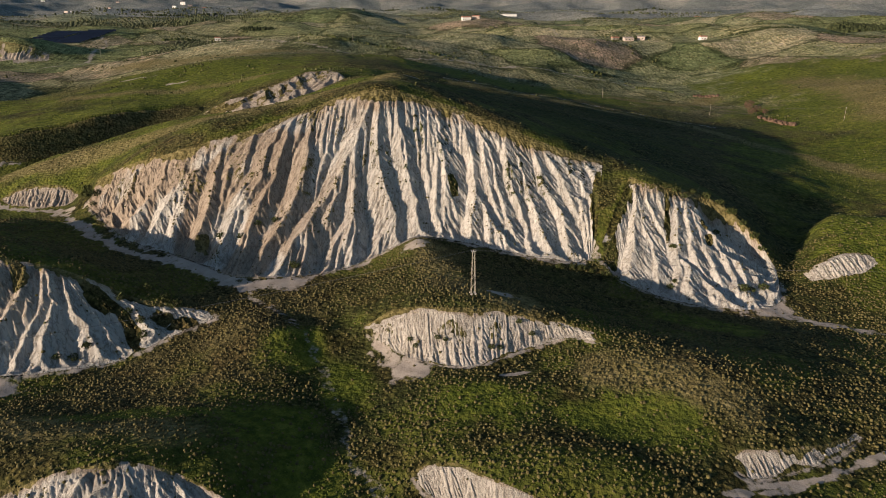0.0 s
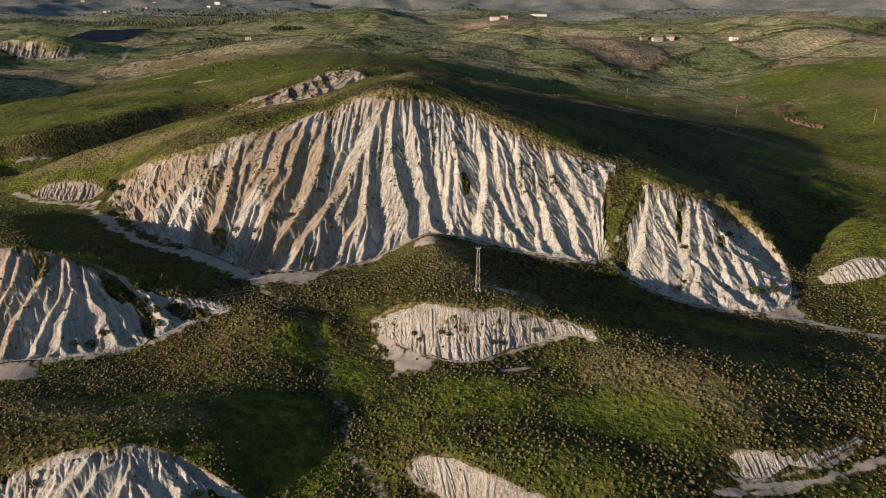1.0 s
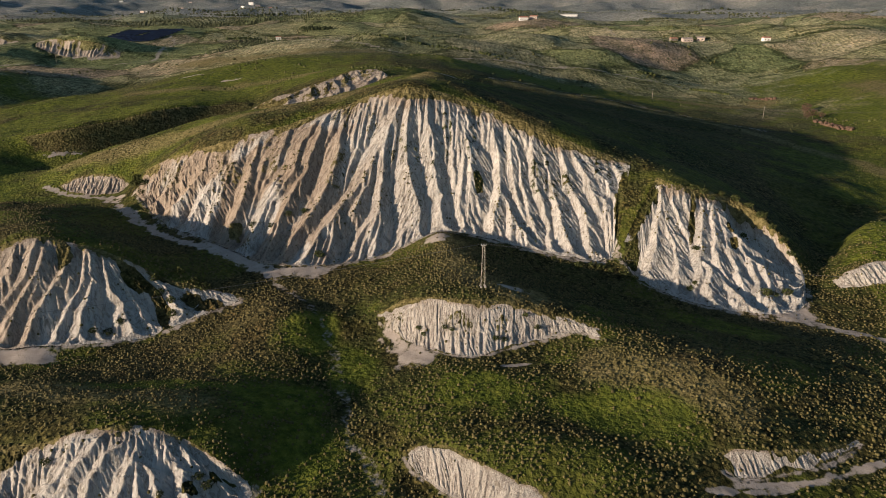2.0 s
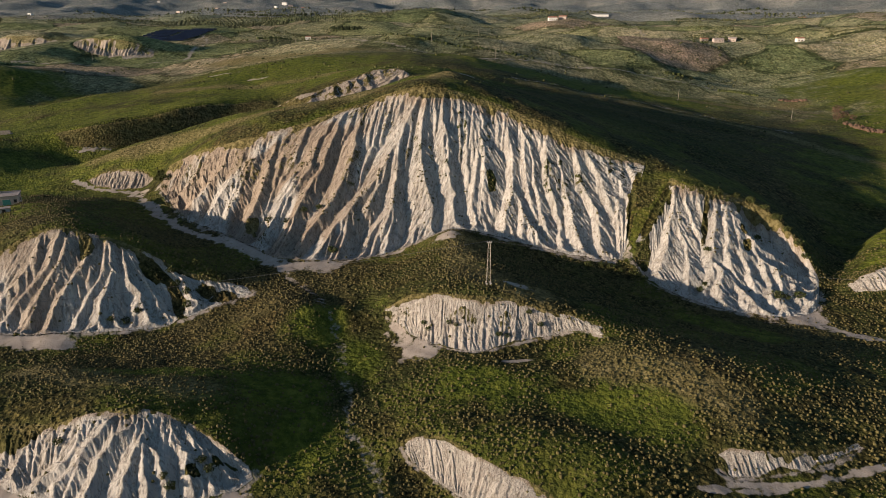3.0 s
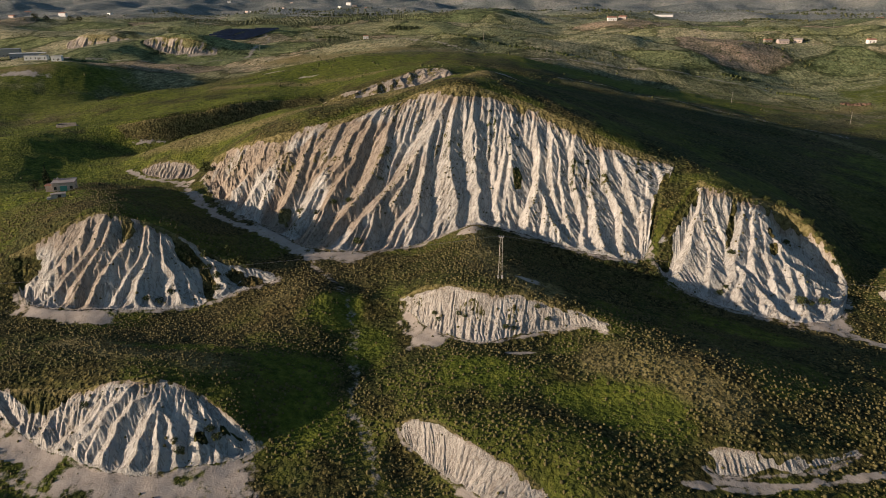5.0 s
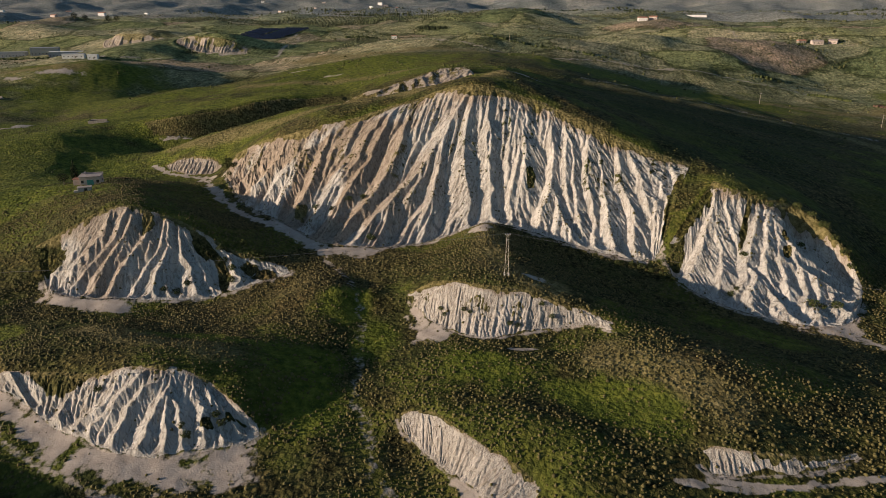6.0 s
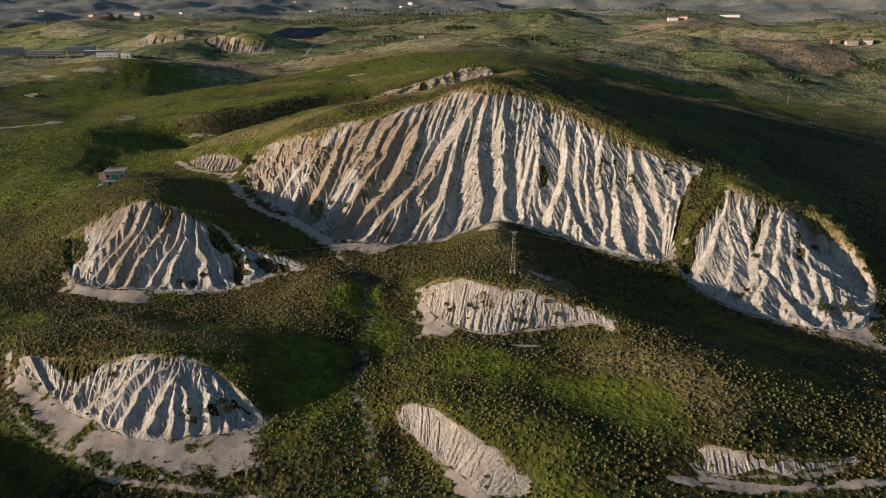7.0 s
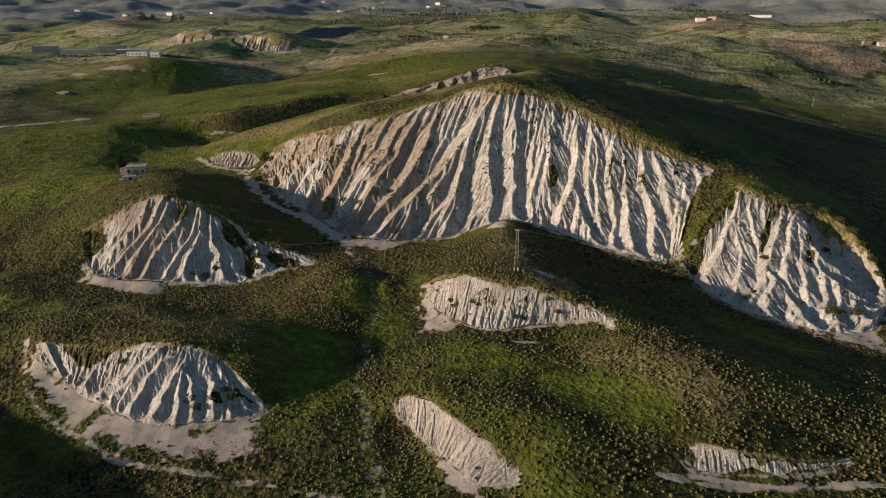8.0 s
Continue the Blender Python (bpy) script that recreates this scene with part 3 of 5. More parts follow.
    for line, wide in STRAW:
        q = np.array(line, float)
        box = np.where((x > q[:, 0].min() - 2 * wide) & (x < q[:, 0].max() + 2 * wide) & (y > q[:, 1].min() - 2 * wide) & (y < q[:, 1].max() + 2 * wide))[0]
        d = np.full(len(box), 999.0)
        for a, b in zip(q[:-1], q[1:]):
            ab = b - a
            t = np.clip(((x[box] - a[0]) * ab[0] + (y[box] - a[1]) * ab[1]) / (ab @ ab), 0, 1)
            d = np.minimum(d, np.hypot(x[box] - a[0] - t * ab[0], y[box] - a[1] - t * ab[1]))
        straw[box] = np.maximum(straw[box], 1 - step(0.3, 1.2, d / wide + (rough(x[box] / 9, y[box] / 9, 27, 3) - 0.5) * 1.2))
    brown = np.where(which >= 0, brown, straw * 0.85)
    return z, clay * (1 - veg), lush * (1 - clay), pad * (1 - clay), brown, way, which


PADS = [(-52, 74.3, 22, 5.0, 4), (-76, 78, 17, 3.2, -14), (-92, 83, 9, 2.5, -30), (-33, 79, 7, 6, 0), (-109, 127, 18, 3.2, 2), (-8, 134, 6, 4, -40), (14, 84.5, 9, 2.2, -38), (66, 99.8, 10, 1.0, 14), (-74, 184, 16, 4, -30), (-48, 176, 10, 4, 0), (96, 176, 12, 3, 10),
        (-203, 295.5, 9, 1.8, 25), (-166, 327, 16, 1.6, 45), (14, 156, 5, 2, -10), (16, 129, 4, 1.0, 10), (-9, 192, 4, 4.5, 0), (-14, 299, 10, 3, 5), (-174, 440, 8, 3, 15), (-209, 458, 12, 3, 20), (-420, 440, 22, 7, 20), (-440, 415, 9, 5, 0)]
PATHS = [([(-174, 241), (-160, 234.5), (-148, 232.5), (-136, 230)], 1.6, 0.95),
         ([(-104, 90), (-94, 80), (-82, 73.5), (-66, 69), (-52, 66.5), (-38, 67.5), (-20, 70), (-4, 71)], 0.9, 0.62),
         ([(-54, 168), (-42, 157), (-31, 141), (-22, 119), (-18, 106), (-12, 97), (-6, 86), (4, 74)], 1.5, 0.46),
         ([(96, 176), (112, 168), (130, 158), (165, 145)], 2.0, 0.8),
         ([(50, 95), (64, 98), (80, 105), (98, 112), (120, 117)], 1.0, 0.8),
         ([(-140, 229), (-112, 203), (-88, 188), (-68, 179), (-54, 172)], 2.4, 0.9),
         ([(-17, 146), (-12, 138), (-9, 130)], 2.5, 0.8),
         ([(-760, 570), (-610, 590), (-430, 668), (-330, 700), (-217, 700), (-130, 655), (-44, 640), (9, 670), (129, 690), (209, 660)], 3.2, 0.75),
         ([(0, 480), (50, 500), (90, 490), (132, 470), (181, 440)], 4.0, 0.5),
         ([(165, 935), (340, 920), (465, 760), (600, 640)], 3.0, 0.6),
         ([(-522, 1033), (-470, 960), (-440, 900), (-400, 790), (-380, 720)], 3.5, 0.8),
         ([(-380, 225), (-345, 246), (-326, 268), (-318, 292), (-322, 310)], 4.5, 1.1),
         ([(40, 1500), (120, 1250), (170, 1050), (165, 935)], 4.0, 0.6)]
CALM = [(-520, 965, 130), (-745, 715, 150), (252, 950, 70), (350, 930, 50)]
STRAW = [([(-175, 262), (-128, 262), (-100, 262), (-75, 256), (-50, 262), (-32, 272), (-23, 300)], 10),
         ([(-6, 190), (0, 168), (8, 156), (18, 152)], 8), ([(10, 470), (60, 478), (110, 455), (160, 425), (200, 360), (215, 320)], 9),
         ([(-230, 410), (-170, 415), (-110, 425)], 10), ([(290, 420), (330, 520), (330, 600)], 30), ([(150, 575), (200, 560), (240, 600)], 14), ([(35, 128), (50, 124), (60, 118)], 8),
         ([(-95, 112), (-70, 106), (-50, 105)], 6), ([(-470, 440), (-420, 452)], 16), ([(-300, 640), (-180, 610), (-60, 600)], 22)]
MEADOWS = [(-62, 113, 22, 4, 3), (-22, 130, 7, 14, 20), (10, 117, 19, 7.5, -6), (30, 113, 16, 6, -22), (44, 112, 12, 8, -30), (-36, 112, 12, 8, 15), (-35, 141, 9, 9, 30), (-24, 97, 8, 14, 10), (-125, 105, 14, 8, 0), (-240, 225, 110, 75, 20), (-180, 175, 46, 18, 25), (-270, 320, 90, 50, 30), (-190, 350, 70, 26, 45), (-90, 300, 90, 26, 12), (-120, 420, 130, 40, 10), (-330, 400, 110, 60, 10), (210, 330, 70, 80, 0), (60, 560, 150, 60, 0), (350, 620, 120, 120, 0), (140, 205, 18, 14, 0),
           (70, 165, 22, 7, -15), (150, 220, 20, 20, 0), (-160, 470, 90, 70, 0), (300, 470, 90, 110, 0), (-420, 460, 90, 50, 0), (-130, 262, 40, 14, 25), (40, 82, 14, 5, 0), (110, 95, 30, 10, 0)]

# ---------------------------------------------------------------- materials
def shader(name):
    m = bpy.data.materials.new(name)
    m.use_nodes = True
    t = m.node_tree
    return m, t.nodes, t.links, t.nodes["Principled BSDF"]


def plain(name, rgb, rough_=0.8, metal=0.0, vary=0.12, size=2.0, bump=0.1):
    """A surface of one colour with mottling at two scales and fine relief."""
    m, n, l, b = shader(name)
    co = n.new("ShaderNodeTexCoord")
    a, c = n.new("ShaderNodeTexNoise"), n.new("ShaderNodeTexNoise")
    a.inputs["Scale"].default_value, c.inputs["Scale"].default_value = size, size * 9
    a.inputs["Detail"].default_value = 5
    mix = n.new("ShaderNodeMath")
    mix.operation = "MULTIPLY_ADD"
    mix.inputs[1].default_value = 0.5
    ramp = n.new("ShaderNodeValToRGB")
    ramp.color_ramp.elements[0].color = (*[v * (1 - 2.2 * vary) for v in rgb], 1)
    ramp.color_ramp.elements[1].color = (*[min(1, v * (1 + 1.6 * vary)) for v in rgb], 1)
    ramp.color_ramp.elements[0].position, ramp.color_ramp.elements[1].position = 0.3, 1.0
    bp = n.new("ShaderNodeBump")
    bp.inputs["Strength"].default_value, bp.inputs["Distance"].default_value = bump, 0.05
    for q in (a, c):
        l.new(co.outputs["Object"], q.inputs["Vector"])
    l.new(c.outputs[0], mix.inputs[0])
    l.new(a.outputs[0], mix.inputs[2])
    l.new(mix.outputs[0], ramp.inputs[0])
    l.new(ramp.outputs[0], b.inputs["Base Color"])
    l.new(c.outputs[0], bp.inputs["Height"])
    l.new(bp.outputs[0], b.inputs["Normal"])
    b.inputs["Roughness"].default_value, b.inputs["Metallic"].default_value = rough_, metal
    return m


def leafy(name, dark, light, rough_=0.85):
    """Foliage: every clump has its own tint, with speckle on it."""
    m, n, l, b = shader(name)
    geo, co, spot = n.new("ShaderNodeNewGeometry"), n.new("ShaderNodeTexCoord"), n.new("ShaderNodeTexNoise")
    spot.inputs["Scale"].default_value = 4.0
    add = n.new("ShaderNodeMath")
    add.operation = "MULTIPLY_ADD"
    add.inputs[1].default_value = 0.6
    sub = n.new("ShaderNodeMath")
    sub.operation = "SUBTRACT"
    sub.inputs[1].default_value = 0.3
    ramp = n.new("ShaderNodeValToRGB")
    ramp.color_ramp.elements[0].color, ramp.color_ramp.elements[1].color = (*dark, 1), (*light, 1)
    bp = n.new("ShaderNodeBump")
    bp.inputs["Strength"].default_value, bp.inputs["Distance"].default_value = 0.8, 0.12
    l.new(co.outputs["Object"], spot.inputs["Vector"])
    l.new(geo.outputs["Random Per Island"], add.inputs[0])
    l.new(spot.outputs[0], sub.inputs[0])
    l.new(sub.outputs[0], add.inputs[2])
    l.new(add.outputs[0], ramp.inputs[0])
    l.new(ramp.outputs[0], b.inputs["Base Color"])
    l.new(spot.outputs[0], bp.inputs["Height"])
    l.new(bp.outputs[0], b.inputs["Normal"])
    b.inputs["Roughness"].default_value = rough_
    b.inputs["Specular IOR Level"].default_value = 0.2
    return m


def ground_material():
    m, n, l, b = shader("ground")

    def noise_at(scale, vec, detail=4.0, rough_=0.55):
        q = n.new("ShaderNodeTexNoise")
        q.inputs["Scale"].default_value, q.inputs["Detail"].default_value, q.inputs["Roughness"].default_value = scale, detail, rough_
        l.new(vec, q.inputs["Vector"])
        return q.outputs[0]

    def ramp(fac, stops):
        r = n.new("ShaderNodeValToRGB")
        e = r.color_ramp.elements
        while len(e) < len(stops):
            e.new(0.5)
        for k, (p, c) in zip(e, stops):
            k.position, k.color = p, (*c, 1)
        l.new(fac, r.inputs[0])
        return r.outputs[0]

    def mix(fac, a, c, kind="MIX"):
        q = n.new("ShaderNodeMix")
        q.data_type, q.blend_type = "RGBA", kind
        for v, i in ((fac, 0), (a, 6), (c, 7)):
            if isinstance(v, float):
                q.inputs[i].default_value = v
            else:
                l.new(v, q.inputs[i])
        return q.outputs[2]

    def maths(kind, a, c=0.0):
        q = n.new("ShaderNodeMath")
        q.operation = kind
        for v, i in ((a, 0), (c, 1)):
            if isinstance(v, float):
                q.inputs[i].default_value = v
            else:
                l.new(v, q.inputs[i])
        return q.outputs[0]

    cover, slope, co = n.new("ShaderNodeAttribute"), n.new("ShaderNodeAttribute"), n.new("ShaderNodeTexCoord")
    cover.attribute_name, slope.attribute_name = "cover", "downhill"
    split = n.new("ShaderNodeSeparateColor")
    l.new(cover.outputs["Color"], split.inputs[0])
    place = co.outputs["Object"]
    stretch = n.new("ShaderNodeMapping")
    stretch.inputs["Scale"].default_value = (1.0, 0.22, 3.0)
    l.new(slope.outputs["Vector"], stretch.inputs["Vector"])
    flow = stretch.outputs[0]

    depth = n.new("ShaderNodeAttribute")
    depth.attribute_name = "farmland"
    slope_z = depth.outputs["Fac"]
    wide, mid, fine, tuft = noise_at(0.018, place, 6), noise_at(0.12, place, 5), noise_at(0.9, place, 5), noise_at(2.6, place, 3)
    # rough pasture: olive and straw, with dark tufts
    pasture = ramp(mid, [(0.36, (0.028, 0.032, 0.010)), (0.5, (0.064, 0.062, 0.020)), (0.62, (0.140, 0.104, 0.044))])
    field = ramp(wide, [(0.38, (0.060, 0.076, 0.022)), (0.5, (0.105, 0.104, 0.036)), (0.62, (0.165, 0.132, 0.062))])
    # farmland further off lies in strips and plots of their own colour, lightened and blued for haze
    plots = n.new("ShaderNodeTexVoronoi")
    plots.inputs["Scale"].default_value = 0.0085
    bend = n.new("ShaderNodeVectorMath")
    bend.operation = "MULTIPLY_ADD"
    warp = n.new("ShaderNodeTexNoise")
    warp.inputs["Scale"].default_value = 0.006
    l.new(place, warp.inputs["Vector"])
    l.new(warp.outputs["Color"], bend.inputs[0])
    bend.inputs[1].default_value = (120, 120, 0)
    l.new(place, bend.inputs[2])
    l.new(bend.outputs[0], plots.inputs["Vector"])
    plot = n.new("ShaderNodeSeparateColor")
    l.new(plots.outputs["Color"], plot.inputs[0])
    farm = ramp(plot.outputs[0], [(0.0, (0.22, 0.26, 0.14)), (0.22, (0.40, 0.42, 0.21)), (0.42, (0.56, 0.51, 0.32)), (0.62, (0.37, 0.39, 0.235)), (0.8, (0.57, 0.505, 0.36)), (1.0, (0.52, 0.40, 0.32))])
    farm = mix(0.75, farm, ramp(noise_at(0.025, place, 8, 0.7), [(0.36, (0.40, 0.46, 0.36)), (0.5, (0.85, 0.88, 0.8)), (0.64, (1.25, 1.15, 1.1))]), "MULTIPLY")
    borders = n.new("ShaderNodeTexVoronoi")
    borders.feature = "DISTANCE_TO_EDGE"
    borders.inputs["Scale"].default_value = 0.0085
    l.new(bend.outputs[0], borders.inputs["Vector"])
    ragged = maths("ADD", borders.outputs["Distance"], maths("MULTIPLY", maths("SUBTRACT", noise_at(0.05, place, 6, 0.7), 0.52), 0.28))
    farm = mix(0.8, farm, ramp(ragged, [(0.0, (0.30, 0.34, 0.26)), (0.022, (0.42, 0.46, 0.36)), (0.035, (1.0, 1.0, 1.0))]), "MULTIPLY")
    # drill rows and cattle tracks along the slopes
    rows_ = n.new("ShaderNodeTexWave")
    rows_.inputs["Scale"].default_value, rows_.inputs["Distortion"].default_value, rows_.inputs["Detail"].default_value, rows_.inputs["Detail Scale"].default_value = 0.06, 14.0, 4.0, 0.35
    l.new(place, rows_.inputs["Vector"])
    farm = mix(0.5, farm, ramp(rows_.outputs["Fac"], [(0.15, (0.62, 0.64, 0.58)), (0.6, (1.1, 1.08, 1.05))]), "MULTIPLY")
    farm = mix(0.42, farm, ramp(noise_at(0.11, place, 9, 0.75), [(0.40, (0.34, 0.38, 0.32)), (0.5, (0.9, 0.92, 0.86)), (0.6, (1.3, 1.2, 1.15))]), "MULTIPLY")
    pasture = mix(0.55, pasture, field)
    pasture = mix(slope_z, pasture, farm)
    # distance haze put into the base colour: the far plots go pale blue-grey
    hazy = ramp(plot.outputs[1], [(0.0, (0.25, 0.275, 0.275)), (0.4, (0.34, 0.355, 0.35)), (0.7, (0.43, 0.42, 0.395)), (1.0, (0.29, 0.32, 0.34))])
    pasture = mix(depth.outputs["Alpha"], pasture, hazy)
    tufts = ramp(noise_at(0.5, place, 8, 0.75), [(0.40, (0.13, 0.15, 0.13)), (0.5, (0.72, 0.74, 0.68)), (0.60, (1.5, 1.4, 1.3))])
    pasture = mix(0.8, pasture, tufts, "MULTIPLY")
    meadow = ramp(noise_at(0.35, place, 8, 0.72), [(0.38, (0.040, 0.060, 0.007)), (0.5, (0.098, 0.122, 0.013)), (0.62, (0.190, 0.196, 0.030))])
    meadow = mix(0.18, meadow, field)
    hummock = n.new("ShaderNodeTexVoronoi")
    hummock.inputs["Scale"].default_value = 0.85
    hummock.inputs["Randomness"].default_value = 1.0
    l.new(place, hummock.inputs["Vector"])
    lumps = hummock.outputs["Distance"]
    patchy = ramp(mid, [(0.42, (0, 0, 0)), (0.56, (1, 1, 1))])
    # light on the hummock tops and shade in their gaps, multiplied into the colour
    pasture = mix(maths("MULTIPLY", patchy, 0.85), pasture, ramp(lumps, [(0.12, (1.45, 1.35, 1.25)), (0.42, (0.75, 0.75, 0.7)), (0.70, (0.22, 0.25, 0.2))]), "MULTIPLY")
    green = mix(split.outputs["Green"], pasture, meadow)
    straw = ramp(noise_at(0.5, place, 8, 0.72), [(0.38, (0.085, 0.072, 0.026)), (0.5, (0.185, 0.150, 0.062)), (0.62, (0.290, 0.235, 0.110))])
    green = mix(split.outputs["Blue"], green, straw)
    sand = ramp(noise_at(0.3, place, 8, 0.65), [(0.35, (0.36, 0.305, 0.255)), (0.65, (0.47, 0.405, 0.345))])
    rill, streak = noise_at(0.42, flow, 9, 0.72), noise_at(0.12, flow, 6, 0.65)
    clay = ramp(rill, [(0.36, (0.355, 0.325, 0.28)), (0.5, (0.505, 0.47, 0.415)), (0.62, (0.645, 0.605, 0.545))])
    clay = mix(0.35, clay, ramp(streak, [(0.36, (0.41, 0.385, 0.345)), (0.6, (0.655, 0.615, 0.555))]))
    loam = ramp(rill, [(0.3, (0.24, 0.175, 0.12)), (0.7, (0.43, 0.33, 0.235))])
    clay = mix(split.outputs["Blue"], clay, loam)
    crack = noise_at(0.55, flow, 3, 0.5)
    clay = mix(0.62, clay, ramp(crack, [(0.455, (1.0, 1.0, 1.0)), (0.49, (0.45, 0.42, 0.40)), (0.51, (0.45, 0.42, 0.40)), (0.545, (1.0, 1.0, 1.0))]), "MULTIPLY")
    speck = ramp(noise_at(0.6, place, 6, 0.75), [(0.54, (1.0, 1.0, 1.0)), (0.62, (0.40, 0.36, 0.27))])
    clay = mix(0.5, clay, speck, "MULTIPLY")
    edge = maths("MULTIPLY_ADD", noise_at(0.45, place, 7, 0.7), 2.4)
    edge.node.inputs[2].default_value = -1.2
    bare = ramp(maths("ADD", split.outputs["Red"], maths("MULTIPLY", edge, 0.7)), [(0.40, (0, 0, 0)), (0.56, (1, 1, 1))])
    worn = ramp(maths("ADD", cover.outputs["Alpha"], edge), [(0.40, (0, 0, 0)), (0.80, (1, 1, 1))])
    colour = mix(worn, green, sand)
    colour = mix(bare, colour, clay)
    l.new(colour, b.inputs["Base Color"])
    b.inputs["Roughness"].default_value = 0.95
    b.inputs["Specular IOR Level"].default_value = 0.1
    grain = n.new("ShaderNodeBump")
    grain.inputs["Strength"].default_value, grain.inputs["Distance"].default_value = 0.9, 0.5
    l.new(maths("SUBTRACT", maths("ADD", fine, maths("MULTIPLY", tuft, 0.5)), maths("MULTIPLY", lumps, 0.9)), grain.inputs["Height"])
    rills = n.new("ShaderNodeBump")
    rills.inputs["Strength"].default_value, rills.inputs["Distance"].default_value = 0.8, 0.9
    l.new(maths("ADD", rill, maths("MULTIPLY", noise_at(0.9, place, 8, 0.75), 0.5)), rills.inputs["Height"])
    turn = n.new("ShaderNodeMix")
    turn.data_type = "VECTOR"
    l.new(bare, turn.inputs[0])
    smooth = n.new("ShaderNodeMix")
    smooth.data_type = "VECTOR"
    flatter = n.new("ShaderNodeBump")
    flatter.inputs["Strength"].default_value, flatter.inputs["Distance"].default_value = 0.35, 0.25
    l.new(tuft, flatter.inputs["Height"])
    l.new(worn, smooth.inputs[0])
    l.new(grain.outputs[0], smooth.inputs[4])
    l.new(flatter.outputs[0], smooth.inputs[5])
    l.new(smooth.outputs[1], turn.inputs[4])
    l.new(rills.outputs[0], turn.inputs[5])
    l.new(turn.outputs[1], b.inputs["Normal"])
    return m


GROUND = ground_material()
TUSSOCK = leafy("tussock", (0.030, 0.036, 0.010), (0.125, 0.120, 0.042))
GRASS = leafy("grass", (0.036, 0.056, 0.008), (0.135, 0.155, 0.022))
SHRUB = leafy("shrub", (0.040, 0.036, 0.013), (0.168, 0.140, 0.054))

# ---------------------------------------------------------------- the ground: one sheet, finer where the place is seen close
HUB = (20.0, -10.0)
turns = np.concatenate([np.arange(50.0, 150.0, 0.185), np.arange(150.0, 410.0, 3.25)])
reach = [60.0]
while reach[-1] < 4850:
    r = reach[-1]
    reach.append(r + (0.42 if r < 135 else 0.56 if r < 275 else min(0.5 + (r - 275) * 0.011, 0.018 * r)))
reach = np.array(reach)
n_turn, n_reach = len(turns), len(reach)
ga, gr = np.meshgrid(np.radians(turns), reach)
gx, gy = (HUB[0] + gr * np.cos(ga)).ravel(), (HUB[1] + gr * np.sin(ga)).ravel()

# the smooth swell on every third line of the sheet, the fine relief on all
few_r = np.append(np.arange(0, n_reach - 1, 3), n_reach - 1)
few_t = np.unique(np.concatenate([np.arange(0, n_turn - 82, 3), np.arange(n_turn - 82, n_turn)]))
sa, sr = np.meshgrid(np.radians(turns[few_t]), reach[few_r])
rows_z = swell((HUB[0] + sr * np.cos(sa)).ravel(), (HUB[1] + sr * np.sin(sa)).ravel()).reshape(sa.shape)
rows_z = np.array([np.interp(turns, turns[few_t], q) for q in rows_z])
full_z = np.array([np.interp(reach, reach[few_r], q) for q in rows_z.T]).T
gz, clay, lush, pad, brown, way, which = land(gx, gy, full_z.ravel())
verts = np.stack([gx, gy, gz], axis=1)
row = np.arange(n_reach - 1)[:, None] * n_turn
col = np.arange(n_turn)[None, :]
nxt = (col + 1) % n_turn
quads = np.stack([(row + col), (row + n_turn + col), (row + n_turn + nxt), (row + nxt)], axis=2).reshape(-1, 4)[:, ::-1]
# the faces of the cliffs are finer sheets of their own; the ground stops at their rims and tucks in below them
on_face = which >= 0
quads = quads[~on_face[quads].all(axis=1)]
tuck = on_face & np.isin(np.arange(len(verts)), quads.ravel())
verts[tuck, 2] = np.minimum(gz, full_z.ravel())[tuck] - 0.04 - 0.0004 * np.hypot(gx, gy)[tuck]


def sheet(name, verts, faces, clay, lush, brown, pad, way):
    used, idx = np.unique(faces.ravel(), return_inverse=True)
    idx = idx.reshape(-1, 4)
    me = bpy.data.meshes.new(name)
    me.vertices.add(len(used))
    me.vertices.foreach_set("co", verts[used].astype(np.float32).ravel())
    me.loops.add(idx.size)
    me.loops.foreach_set("vertex_index", idx.ravel().astype(np.int32))
    me.polygons.add(len(idx))
    me.polygons.foreach_set("loop_start", (np.arange(len(idx)) * 4).astype(np.int32))
    me.update(calc_edges=True)
    me.polygons.foreach_set("use_smooth", np.ones(len(idx), bool))
    c = me.attributes.new("cover", "FLOAT_COLOR", "POINT")
    c.data.foreach_set("color", np.stack([clay[used], lush[used], brown[used], pad[used]], axis=1).astype(np.float32).ravel())
    d = me.attributes.new("downhill", "FLOAT_VECTOR", "POINT")
    d.data.foreach_set("vector", way[used].astype(np.float32).ravel())
    f = me.attributes.new("farmland", "FLOAT_COLOR", "POINT")
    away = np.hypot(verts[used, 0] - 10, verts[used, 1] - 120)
    # share of farmland by distance, and in alpha the share of painted haze
    near_far, haze_share = step(330, 650, away), step(1100, 2300, away + (rough(verts[used, 0] / 400, verts[used, 1] / 400, 51, 2) - 0.5) * 900)
    f.data.foreach_set("color", np.stack([near_far, near_far, near_far, haze_share], axis=1).astype(np.float32).ravel())
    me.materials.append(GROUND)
    return new(name, me)


